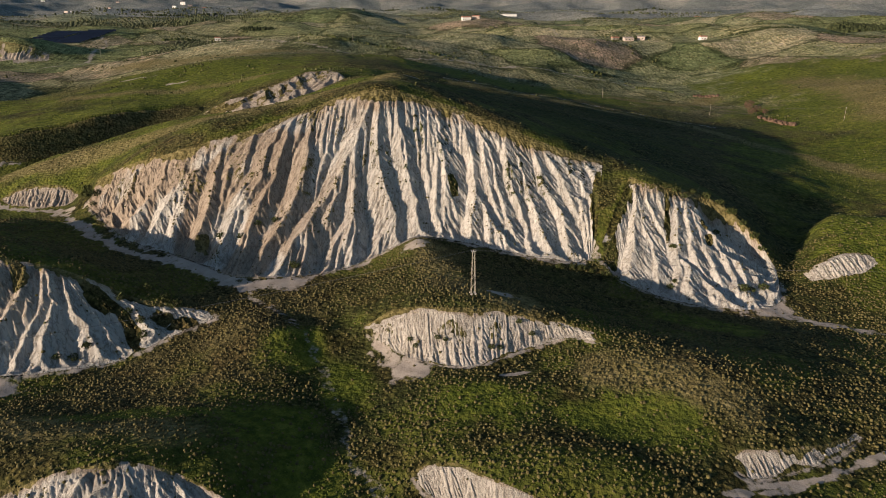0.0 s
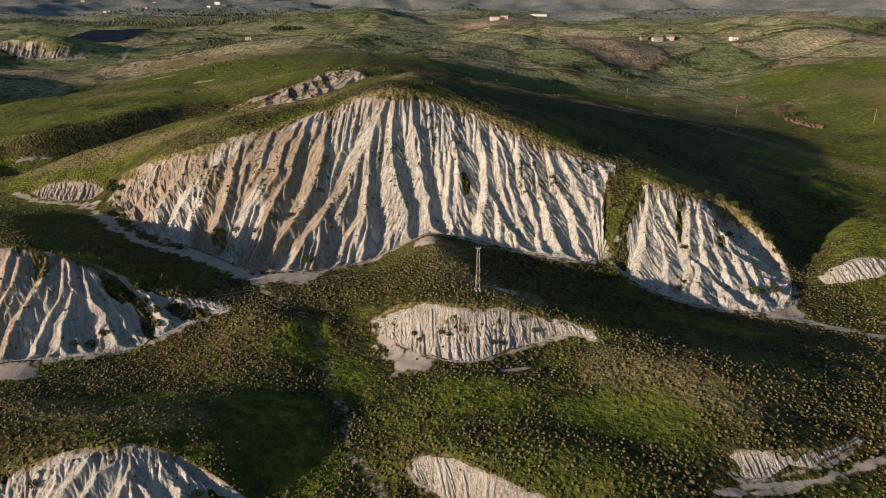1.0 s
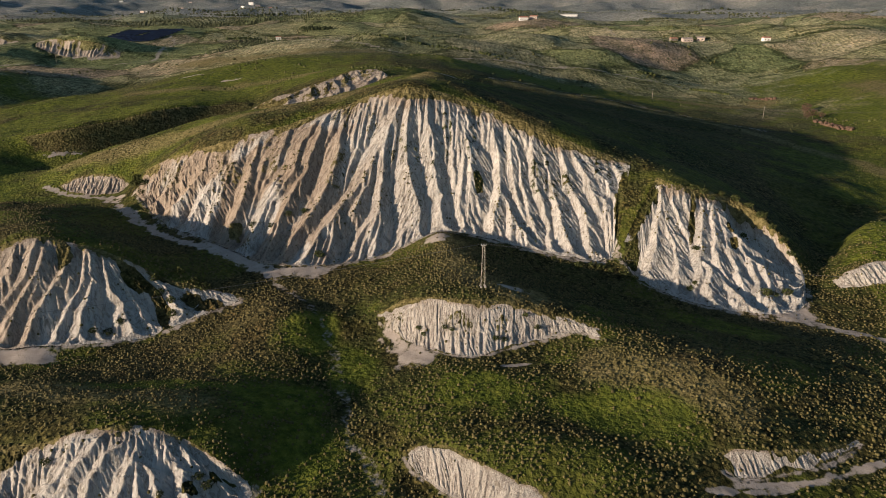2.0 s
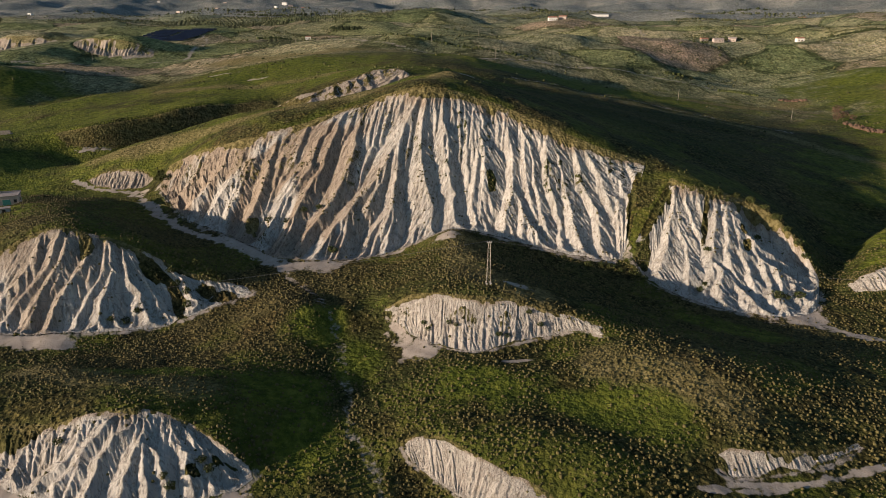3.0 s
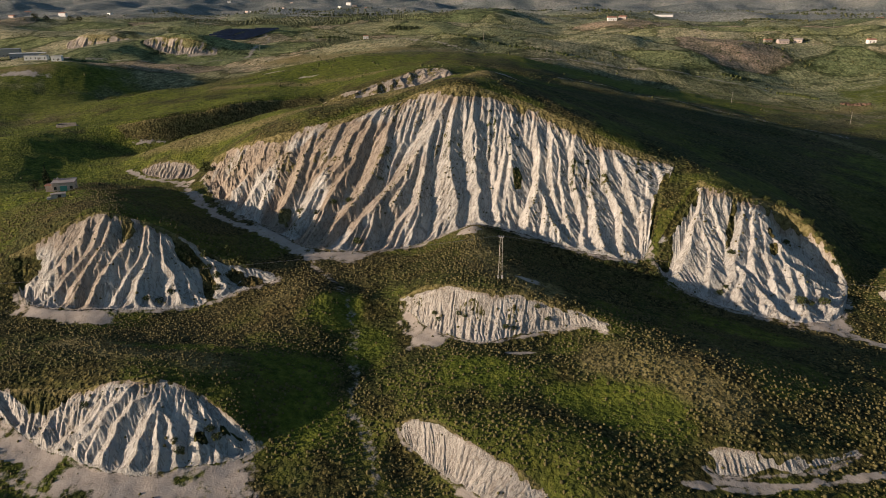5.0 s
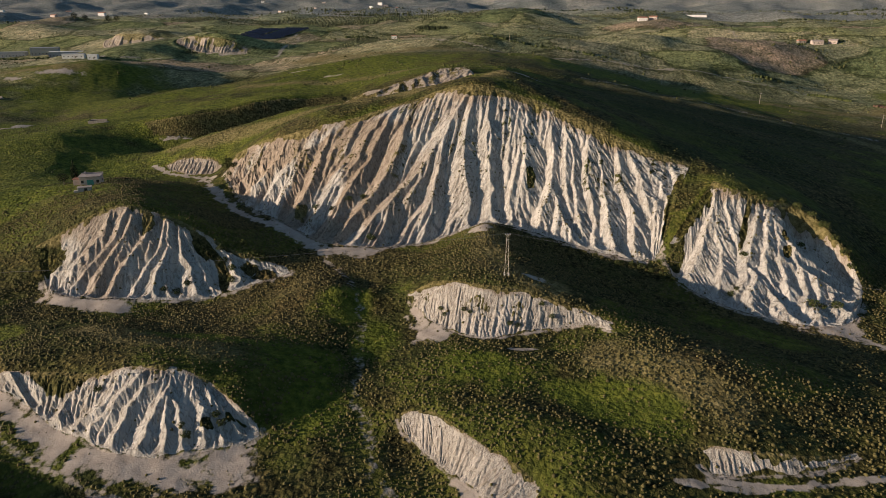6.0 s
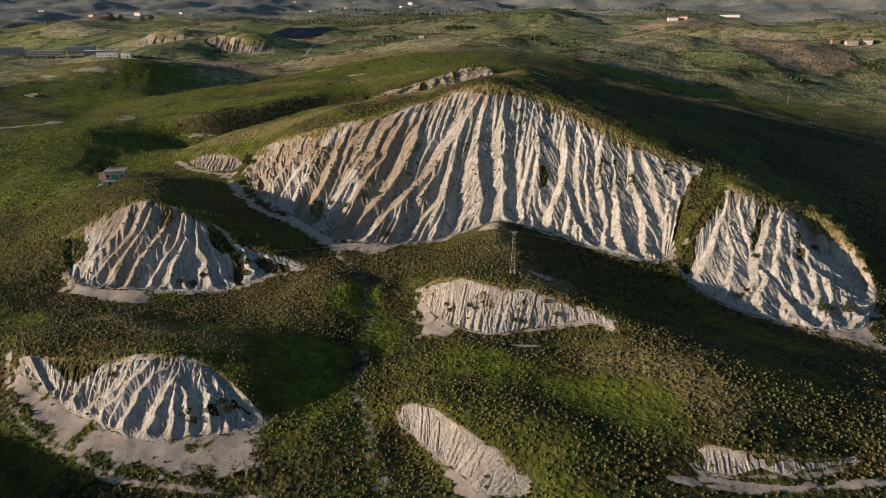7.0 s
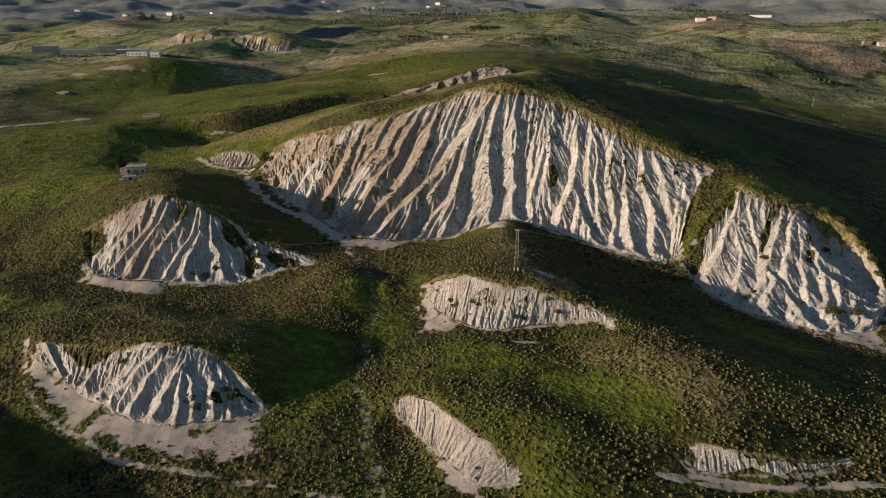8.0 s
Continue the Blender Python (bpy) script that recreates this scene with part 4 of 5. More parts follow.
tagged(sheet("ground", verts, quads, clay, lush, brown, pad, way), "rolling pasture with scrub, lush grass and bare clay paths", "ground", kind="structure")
for c in CLIFFS:
    cs, cu = c.nodes
    rim_a = np.stack([np.interp(cs, c.along, c.crest[:, k]) for k in (0, 1)], axis=1)
    rim_b = np.stack([np.interp(cs, c.along, c.foot[:, k]) for k in (0, 1)], axis=1)
    face_xy = (rim_a[None] * (1 - cu[:, None, None]) + rim_b[None] * cu[:, None, None]).reshape(-1, 2)
    fz, fclay, flush, fpad, fbrown, fway, _ = land(face_xy[:, 0], face_xy[:, 1])
    at = np.arange(len(cs) * len(cu)).reshape(len(cu), len(cs))
    face_quads = np.stack([at[:-1, :-1], at[1:, :-1], at[1:, 1:], at[:-1, 1:]], axis=2).reshape(-1, 4)
    tagged(sheet("clay_cliff", np.column_stack([face_xy, fz]), face_quads, fclay, flush, fbrown, fpad, fway), c.label, "cliff", kind="structure")
# the valley floor straight below the flight, closed towards the middle ring by ring
edge_pts = verts[:n_turn]
rings, faces_in = [edge_pts], []
for share in (0.8, 0.6, 0.4, 0.2):
    q = np.stack([HUB[0] + (edge_pts[:, 0] - HUB[0]) * share, HUB[1] + (edge_pts[:, 1] - HUB[1]) * share], axis=1)[::8]
    rings.append(np.column_stack([q, land(q[:, 0], q[:, 1])[0]]))
n_thin = len(rings[1])
pts_in = np.vstack(rings + [np.array([[HUB[0], HUB[1], land([HUB[0]], [HUB[1]])[0][0]]])])
for i in range(n_turn):
    k = n_turn + (i // 8) % n_thin
    faces_in.append((i, (i + 1) % n_turn, k))
    if (i + 1) % 8 == 0 or i == n_turn - 1:
        faces_in.append(((i + 1) % n_turn, n_turn + (i // 8 + 1) % n_thin, k))
for ring in range(3):
    a = n_turn + ring * n_thin
    faces_in += [(a + i, a + (i + 1) % n_thin, a + n_thin + (i + 1) % n_thin, a + n_thin + i) for i in range(n_thin)]
a = n_turn + 3 * n_thin
faces_in += [(a + i, a + (i + 1) % n_thin, len(pts_in) - 1) for i in range(n_thin)]
below = bpy.data.meshes.new("ground")
below.from_pydata([tuple(p) for p in pts_in], [], faces_in)
zin, clay_in, lush_in, pad_in, brown_in, way_in, _ = land(pts_in[:, 0], pts_in[:, 1])
below.attributes.new("cover", "FLOAT_COLOR", "POINT").data.foreach_set("color", np.stack([clay_in * 0, lush_in, brown_in, pad_in], axis=1).astype(np.float32).ravel())
below.attributes.new("downhill", "FLOAT_VECTOR", "POINT").data.foreach_set("vector", way_in.astype(np.float32).ravel())
below.attributes.new("farmland", "FLOAT_COLOR", "POINT").data.foreach_set("color", np.zeros(len(pts_in) * 4, np.float32))
below.polygons.foreach_set("use_smooth", np.ones(len(below.polygons), bool))
below.materials.append(GROUND)
tagged(new("ground", below), "grassy valley floor below the flight", "ground", kind="structure")


# ---------------------------------------------------------------- scrub
def clump(seed, lobes=3, sides=6):
    """A low bush: a few rough domes grown together. Returns points and triangles."""
    rnd = random.Random(seed)
    pts, tris = [], []
    for k in range(lobes):
        cx, cy = (rnd.uniform(-0.45, 0.45), rnd.uniform(-0.45, 0.45)) if k else (0, 0)
        r, h = rnd.uniform(0.45, 0.7), rnd.uniform(0.7, 1.1) * (1 if k == 0 else 0.8)
        base = len(pts)
        for lev, (rr, zz) in enumerate(((1.0, -0.1), (1.05, 0.42), (0.62, 0.85))):
            for i in range(sides):
                a = 2 * math.pi * (i + 0.5 * lev) / sides
                j = rnd.uniform(0.72, 1.22)
                pts.append((cx + r * rr * j * math.cos(a), cy + r * rr * j * math.sin(a), h * zz * rnd.uniform(0.85, 1.15)))
        pts.append((cx, cy, h * rnd.uniform(0.95, 1.1)))
        for lev in (0, 1):
            for i in range(sides):
                a, b_ = base + lev * sides + i, base + lev * sides + (i + 1) % sides
                c_, d_ = a + sides, b_ + sides
                tris += [(a, b_, c_), (b_, d_, c_)]
        top = len(pts) - 1
        tris += [(base + 2 * sides + i, base + 2 * sides + (i + 1) % sides, top) for i in range(sides)]
    return np.array(pts), np.array(tris)


def strew(name, xs, ys, zs, sizes, kinds, material, label, category, tall=1.0):
    """Many plants as one mesh."""
    rnd = np.random.RandomState(len(xs))
    pts, tris, base = [], [], 0
    pick = rnd.randint(0, len(kinds), len(xs))
    for k, (p, f) in enumerate(kinds):
        j = np.where(pick == k)[0]
        if not len(j):
            continue
        a = rnd.uniform(0, 6.283, len(j))
        c, s = np.cos(a)[:, None], np.sin(a)[:, None]
        sx = sizes[j][:, None]
        flat = rnd.uniform(0.8, 1.15, len(j))[:, None] * tall
        q = np.stack([xs[j][:, None] + sx * (p[None, :, 0] * c - p[None, :, 1] * s), ys[j][:, None] + sx * (p[None, :, 0] * s + p[None, :, 1] * c), zs[j][:, None] + sx * flat * p[None, :, 2]], axis=2)
        pts.append(q.reshape(-1, 3))
        tris.append((f[None] + (base + np.arange(len(j)) * len(p))[:, None, None]).reshape(-1, 3))
        base += len(j) * len(p)
    pts, tris = np.vstack(pts), np.vstack(tris)
    me = bpy.data.meshes.new(name)
    me.vertices.add(len(pts))
    me.vertices.foreach_set("co", pts.astype(np.float32).ravel())
    me.loops.add(tris.size)
    me.loops.foreach_set("vertex_index", tris.ravel().astype(np.int32))
    me.polygons.add(len(tris))
    me.polygons.foreach_set("loop_start", (np.arange(len(tris)) * 3).astype(np.int32))
    me.update(calc_edges=True)
    me.polygons.foreach_set("use_smooth", np.ones(len(tris), bool))
    me.materials.append(material)
    return tagged(new(name, me), label, category, kind="stuff")


BUSHES = [clump(k, 1, 5) for k in range(4)] + [clump(k + 9, 1, 4) for k in range(4)]
TUFTS = [clump(k + 20, 1, 5) for k in range(6)]
rs = np.random.RandomState(5)
STEP = 0.84
cx, cy = np.meshgrid(np.arange(-175, 175, STEP), np.arange(48, 222, STEP))
bx, by = (cx + rs.uniform(-0.7, 0.7, cx.shape) * STEP).ravel(), (cy + rs.uniform(-0.7, 0.7, cx.shape) * STEP).ravel()
inview = np.abs(np.degrees(np.arctan2(by + 10, bx - 20)) - 100) < 56
bx, by = bx[inview], by[inview]
bz, bclay, blush, bpad, _, bway, bwhich = land(bx, by)
thick = step(0.36, 0.54, rough(bx / 14, by / 14, 31, 3) * 0.6 + rough(bx / 4.5, by / 4.5, 32, 2) * 0.4) * 0.72 + 0.2
chance = thick * (1 - 0.78 * step(0.5, 0.9, blush)) * (1 - 0.97 * step(0.12, 0.5, bpad)) * (1 - bclay)
chance = np.where(bclay > 0.5, 0.035, chance)
# on the tall cliffs bushes hold to the backs of the ribs
for n in (0, 1, 2):
    j = np.where((bwhich == n) & (bclay > 0.5))[0]
    c = CLIFFS[n]
    u = bway[j, 1] / np.interp(bway[j, 0], c.along, c.down)
    proud = c.relief(bway[j, 0], u)[0]
    chance[j] = 0.02 + 0.75 * step(0.0, 0.7, proud) * step(0.48, 0.58, rough(bway[j, 0] / 6, bway[j, 1] / 9, 141 + n, 3) + (0.06 * step(110, 130, bway[j, 0]) * (1 - step(0.5, 0.9, u)) if n == 0 else 0.0)) * (1.0 if n == 0 else 0.5)
keep = rs.uniform(0, 1, len(bx)) < chance
bx, by, bz = bx[keep], by[keep], bz[keep]
strew("scrub", bx, by, bz - 0.05, 0.24 + 0.44 * rs.uniform(0, 1, len(bx)) ** 1.7, BUSHES, SHRUB, "olive and straw-coloured low bushes scattered over the slopes", "shrub", 0.8)
cx, cy = np.meshgrid(np.arange(-125, 110, 0.62), np.arange(64, 172, 0.62))
bx, by = (cx + rs.uniform(-0.4, 0.4, cx.shape)).ravel(), (cy + rs.uniform(-0.4, 0.4, cx.shape)).ravel()
keep = (np.abs(np.degrees(np.arctan2(by + 10, bx - 20)) - 100) < 50) & (rs.uniform(0, 1, len(bx)) < 0.85)
bx, by = bx[keep], by[keep]
bz, bclay, blush, bpad, _, _, bwhich = land(bx, by)
keep = (blush > 0.42 + 0.4 * rs.uniform(0, 1, len(bx))) & (bclay < 0.1) & (bpad < 0.3)
strew("grass_tufts", bx[keep], by[keep], bz[keep] - 0.04, 0.12 + 0.24 * rs.uniform(0, 1, keep.sum()) ** 2, [clump(k + 40, 1, 4) for k in range(5)], GRASS, "tufts of lush green grass in the valley meadows", "grass", 0.7)
cx, cy = np.meshgrid(np.arange(-330, 330, 2.1), np.arange(212, 480, 2.1))
bx, by = (cx + rs.uniform(-1.3, 1.3, cx.shape)).ravel(), (cy + rs.uniform(-1.3, 1.3, cx.shape)).ravel()
inview = np.abs(np.degrees(np.arctan2(by + 10, bx - 20)) - 100) < 50
bx, by = bx[inview], by[inview]
bz, bclay, blush, bpad, _, _, _ = land(bx, by)
keep = rs.uniform(0, 1, len(bx)) < (0.15 + 0.5 * step(0.42, 0.58, rough(bx / 30, by / 30, 33, 3))) * (1 - bclay) * (1 - bpad) * (1 - 0.5 * blush)
strew("tussocks", bx[keep], by[keep], bz[keep] - 0.05, 0.3 + 0.5 * rs.uniform(0, 1, keep.sum()) ** 2, TUFTS, TUSSOCK, "tussocks and low scrub on the grazed hillsides", "shrub", 0.7)


# bushes dotted over the farmland, along its borders and in its folds
bx, by = rs.uniform(-1300, 1100, 52000), rs.uniform(400, 1900, 52000)
fold = step(0.53, 0.60, rough(bx / 120, by / 60, 35, 4)) * step(0.45, 0.62, rough(bx / 26, by / 26, 36, 2))
keep = (np.abs(np.degrees(np.arctan2(by + 10, bx - 20)) - 100) < 46) & (rs.uniform(0, 1, len(bx)) < 0.03 + 0.75 * fold)
bx, by = bx[keep], by[keep]
strew("far_bushes", bx, by, land(bx, by)[0] - 0.1, rs.uniform(0.5, 1.5, len(bx)) * (0.7 + by / 1100), TUFTS, TUSSOCK, "dark bushes dotted over distant farmland", "shrub", 0.8)


# ---------------------------------------------------------------- things
def part(name, bm, material, parent=None, label=""):
    me = bpy.data.meshes.new(name)
    bmesh.ops.recalc_face_normals(bm, faces=bm.faces)
    bm.to_mesh(me)
    bm.free()
    me.materials.append(material)
    ob = new(name, me)
    ob.parent = parent
    if label:
        ob["label"] = label
    return ob


def block(bm, x, y, z, sx, sy, sz, bevel=0.0):
    """A box standing on (x, y, z)."""
    v = bmesh.ops.create_cube(bm, size=1)["verts"]
    for p in v:
        p.co = Vector((x + p.co.x * sx, y + p.co.y * sy, z + (p.co.z + 0.5) * sz))
    if bevel:
        bmesh.ops.bevel(bm, geom=list({e for p in v for e in p.link_edges}), offset=bevel, segments=1, affect="EDGES")
    return bm


def box(x, y, z, sx, sy, sz, bevel=0.0):
    return block(bmesh.new(), x, y, z, sx, sy, sz, bevel)


def bar(bm, a, b, r, sides=5, r2=None):
    """A round bar from a to b."""
    a, b = Vector(a), Vector(b)
    turn = (b - a).to_track_quat("Z", "Y").to_matrix().to_4x4()
    bmesh.ops.create_cone(bm, cap_ends=True, segments=sides, radius1=r, radius2=r if r2 is None else r2, depth=(b - a).length, matrix=Matrix.Translation((a + b) / 2) @ turn)
    return bm


def spot(x, y):
    return float(land(np.array([x, x]), np.array([y, y]))[0][0])


def base(name, x, y, turn=0.0, sink=0.0, scale=1.0):
    e = new(name)
    e.matrix_world = pose(x, y, spot(x, y) - sink, 0, 0, turn) @ Matrix.Scale(scale, 4)
    e.empty_display_size = 0.5
    return e


STEEL = plain("galvanised steel", (0.44, 0.39, 0.31), 0.6, 0.1, 0.10, 3.0)
CONCRETE = plain("concrete", (0.42, 0.39, 0.35), 0.9, 0.0, 0.15, 1.5)
PLASTER = plain("plaster", (0.46, 0.375, 0.325), 0.9, 0.0, 0.16, 0.8)
WHITE = plain("white render", (0.74, 0.72, 0.68), 0.8, 0.0, 0.08, 0.5)
ROOF = plain("roof slab", (0.36, 0.30, 0.27), 0.9, 0.0, 0.2, 0.9)
TILES = plain("clay tiles", (0.36, 0.17, 0.11), 0.85, 0.0, 0.2, 1.2)
TEAL = plain("teal paint", (0.045, 0.22, 0.20), 0.5, 0.0, 0.12, 2.0)
DARK = plain("dark opening", (0.03, 0.032, 0.035), 0.25, 0.0, 0.1, 2.0)
WOOD = plain("weathered wood", (0.26, 0.22, 0.17), 0.85, 0.0, 0.2, 2.5)
WIRE = plain("wire", (0.20, 0.19, 0.18), 0.5, 0.6, 0.05, 1.0)
PANEL = plain("solar panel", (0.022, 0.030, 0.060), 0.22, 0.0, 0.15, 0.3)
GREY = plain("grey sheet", (0.36, 0.36, 0.37), 0.6, 0.1, 0.12, 0.5)
STONE = plain("field stone", (0.21, 0.185, 0.155), 0.95, 0.0, 0.25, 1.2, 0.4)
BARK = plain("bark", (0.12, 0.09, 0.06), 0.9, 0.0, 0.2, 3.0)
CYPRESS = leafy("cypress leaves", (0.012, 0.020, 0.008), (0.045, 0.06, 0.02))
LEAVES = leafy("tree leaves", (0.030, 0.042, 0.012), (0.10, 0.11, 0.035))
TWIGS = leafy("bare red twigs", (0.07, 0.045, 0.03), (0.19, 0.12, 0.08))
OLIVE = leafy("olive leaves", (0.040, 0.048, 0.022), (0.105, 0.110, 0.055))
PINE = leafy("pine needles", (0.018, 0.026, 0.010), (0.062, 0.070, 0.026))


# the lattice mast on the mound
def lattice_mast(x, y, tall, turn):
    e = base("lattice_mast", x, y, turn)
    tagged(e, "slender pale steel lattice mast on a scrubby mound", "pylon")
    panels = 10
    at = lambda k: 0.55 - 0.28 * k / panels
    corner = [(-1, -1), (1, -1), (1, 1), (-1, 1)]
    for cx_, cy_ in corner:
        part("leg", bar(bmesh.new(), (cx_ * at(0), cy_ * at(0), -0.3), (cx_ * at(panels), cy_ * at(panels), tall), 0.03), STEEL, e)
        part("footing", box(cx_ * at(0), cy_ * at(0), -0.4, 0.5, 0.5, 0.65, 0.04), CONCRETE, e, "squat concrete footing")
    for k in range(panels):
        z0, z1 = tall * k / panels, tall * (k + 1) / panels
        for s_ in range(4):
            (ax, ay), (bx_, by_) = corner[s_], corner[(s_ + 1) % 4]
            if k % 2:
                (ax, ay), (bx_, by_) = (bx_, by_), (ax, ay)
            part("brace", bar(bmesh.new(), (ax * at(k), ay * at(k), z0), (bx_ * at(k + 1), by_ * at(k + 1), z1), 0.02, 4), STEEL, e)
    part("crossarm", box(0, 0, tall - 0.25, 1.3, 0.10, 0.12, 0.01), STEEL, e, "steel crossarm at the top")
    for d in (-0.6, 0.0, 0.6):
        b_ = bmesh.new()
        for q in range(3):
            bar(b_, (d, 0, tall - 0.1 + q * 0.14), (d, 0, tall - 0.02 + q * 0.14), 0.10, 8)
        bar(b_, (d, 0, tall - 0.15), (d, 0, tall + 0.35), 0.03, 6)
        part("insulator", b_, GREY, e, "stacked ceramic insulator")
    return e


def utility_pole(x, y, tall, turn, label="thin weathered wooden power pole standing in pasture"):
    e = base("utility_pole", x, y, turn)
    tagged(e, label, "power pole", "poles of the valley power line")
    part("post", bar(bmesh.new(), (0, 0, -0.5), (0, 0, tall), 0.17, 8, 0.11), WOOD, e)
    part("crossarm", box(0, 0, tall - 0.55, 1.9, 0.1, 0.12, 0.01), WOOD, e)
    for d in (-0.85, 0, 0.85):
        part("insulator", bar(bmesh.new(), (d, 0, tall - 0.45), (d, 0, tall - 0.15), 0.06, 6), GREY, e)
    return e


def cable(name, a, b, sag, label, group, r=0.013):
    c = bpy.data.curves.new(name, "CURVE")
    c.dimensions, c.bevel_depth, c.bevel_resolution = "3D", r, 0
    sp = c.splines.new("POLY")
    sp.points.add(24)
    for k in range(25):
        t = k / 24
        p = Vector(a).lerp(Vector(b), t)
        sp.points[k].co = (p.x, p.y, p.z - sag * 4 * t * (1 - t), 1)
    c.materials.append(WIRE)
    return tagged(new(name, c), label, "power cable", group)


MAST = (7.6, 152.5)
MAST_TALL = 11.5
lattice_mast(*MAST, MAST_TALL, 12)
mast_top = spot(*MAST) + MAST_TALL + 0.35
for end, high in (((-215, 62), 12), ((215, 168), 12)):
    utility_pole(*end, high, 72, "tall wooden power pole outside the scrubland")
    z_end = spot(*end) + high - 0.1
    for d in (-0.6, 0, 0.6):
        off = Vector((d * math.cos(radians(12)), d * math.sin(radians(12)), 0))
        cable("power_cable", Vector((*MAST, mast_top)) + off, Vector((*end, z_end)) + off * 0.6, 5.0, "thin dark power cable slung from the lattice mast", "cables of the mast")
POLES = [(-22, 650, 9), (61, 620, 8), (134, 564, 8.5), (204, 508, 9), (264, 436, 9)]
for x, y, h in POLES:
    utility_pole(x, y, h, 55)
for (x0, y0, h0), (x1, y1, h1) in zip(POLES[:-1], POLES[1:]):
    cable("power_cable", (x0, y0, spot(x0, y0) + h0 - 0.1), (x1, y1, spot(x1, y1) + h1 - 0.1), 2.0, "thin power cable between wooden poles across the valley", "cables of the valley line")
for x, y, h in [(-326, 742, 10), (-251, 735, 10), (-139, 665, 9), (-90, 690, 9), (-560, 620, 10), (-470, 690, 10), (-380, 760, 10), (-700, 640, 10), (340, 1050, 9), (120, 1180, 9), (-60, 900, 9), (420, 880, 9), (-210, 860, 9)]:
    utility_pole(x, y, h, 30, "far wooden power pole among rolling fields")


# farmhouse under the cypress, its trough-like outbuilding
def farmhouse(x, y, turn):
    e = base("farmhouse", x, y, turn, 0.5)
    tagged(e, "small weathered pink-plaster farmhouse with flat roof and teal door", "house")
    part("wall", box(0, 0, 0, 7.4, 5.6, 3.9, 0.05), PLASTER, e)
    part("roof", box(0, 0, 3.9, 7.9, 6.1, 0.28, 0.05), ROOF, e, "flat concrete roof slab")
    part("parapet", box(0, 2.85, 4.18, 7.9, 0.25, 0.35, 0.03), PLASTER, e)
    part("chimney", box(-2.2, 1.6, 4.18, 0.6, 0.6, 0.9, 0.04), PLASTER, e)
    door = part("door", box(0.1, -2.83, 0.45, 2.3, 0.08, 2.35, 0.01), TEAL, e, "wide teal double door")
    for d in (-0.5, 0.5):
        part("leaf", box(0.1 + d * 1.12, -2.885, 0.5, 1.05, 0.04, 2.2, 0.01), TEAL, door)
    part("lintel", box(0.1, -2.84, 2.85, 2.8, 0.14, 0.22, 0.02), CONCRETE, e)
    for wx in (-2.6, 2.7):
        w = part("window", box(wx, -2.82, 1.6, 0.9, 0.08, 1.1, 0.01), DARK, e, "small dark window")
        part("sill", box(wx, -2.88, 1.48, 1.1, 0.2, 0.1, 0.01), CONCRETE, w)
    w = part("window", box(3.72, 0.3, 1.6, 0.08, 0.9, 1.1, 0.01), DARK, e, "small dark window")
    part("sill", box(3.78, 0.3, 1.48, 0.2, 1.1, 0.1, 0.01), CONCRETE, w)
    part("lean_to", box(-4.9, 0.7, 0, 2.6, 3.8, 2.9, 0.05), PLASTER, e, "lower lean-to annexe of the same plaster")
    part("lean_to_roof", box(-4.95, 0.7, 2.9, 2.9, 4.2, 0.2, 0.04), TILES, e, "low tiled annexe roof")
    return e


farmhouse(-161.6, 190, 31)
e = base("outbuilding", -152.6, 177.0, 37, 0.3)
tagged(e, "low grey concrete animal shed below the farmhouse", "shed")
part("wall", box(0, 0, 0, 4.4, 2.2, 1.7, 0.05), CONCRETE, e)
part("roof", box(0, 0, 1.7, 4.8, 2.6, 0.16, 0.03), ROOF, e)
part("opening", box(0.4, -1.1, 0.35, 1.0, 0.06, 1.1, 0.01), DARK, e, "dark square opening")
part("step", box(-2.9, -0.4, 0, 1.4, 1.6, 0.8, 0.05), CONCRETE, e)


def ruin(x, y, turn, wide):
    e = base("ruined_hut", x, y, turn, 0.4)
    tagged(e, "roofless low stone ruin in green pasture", "ruin")
    part("wall", box(0, -2.2, 0, wide, 0.6, 1.5, 0.15), STONE, e)
    part("wall", box(0, 2.2, 0, wide, 0.6, 2.0, 0.2), STONE, e)
    part("wall", box(-wide / 2 + 0.3, 0, 0, 0.6, 4.0, 1.7, 0.15), STONE, e)
    part("rubble", box(wide / 2, 0.5, 0, 2.4, 3.2, 0.9, 0.35), STONE, e, "heap of fallen stones")


ruin(-259, 302, 20, 9)
ruin(-412, 372, 10, 8)


def leaf_cloud(seed, n, spread_, size):
    """A crown: many small ragged clumps with gaps between them."""
    rnd = random.Random(seed)
    pts, tris = [], []
    for _ in range(n):
        while True:
            p = Vector((rnd.uniform(-1, 1), rnd.uniform(-1, 1), rnd.uniform(-1, 1)))
            if 0.25 < p.length < 1:
                break
        c = Vector((p.x * spread_[0], p.y * spread_[1], p.z * spread_[2]))
        k0, r = len(pts), size * rnd.uniform(0.6, 1.3)
        for _ in range(6):
            d = Vector((rnd.gauss(0, 1), rnd.gauss(0, 1), rnd.gauss(0, 1))).normalized() * r * rnd.uniform(0.6, 1.2)
            pts.append(c + d)
        tris += [(k0, k0 + 1, k0 + 2), (k0, k0 + 2, k0 + 3), (k0 + 3, k0 + 4, k0 + 5), (k0 + 1, k0 + 4, k0 + 2), (k0, k0 + 5, k0 + 4)]
    return pts, tris


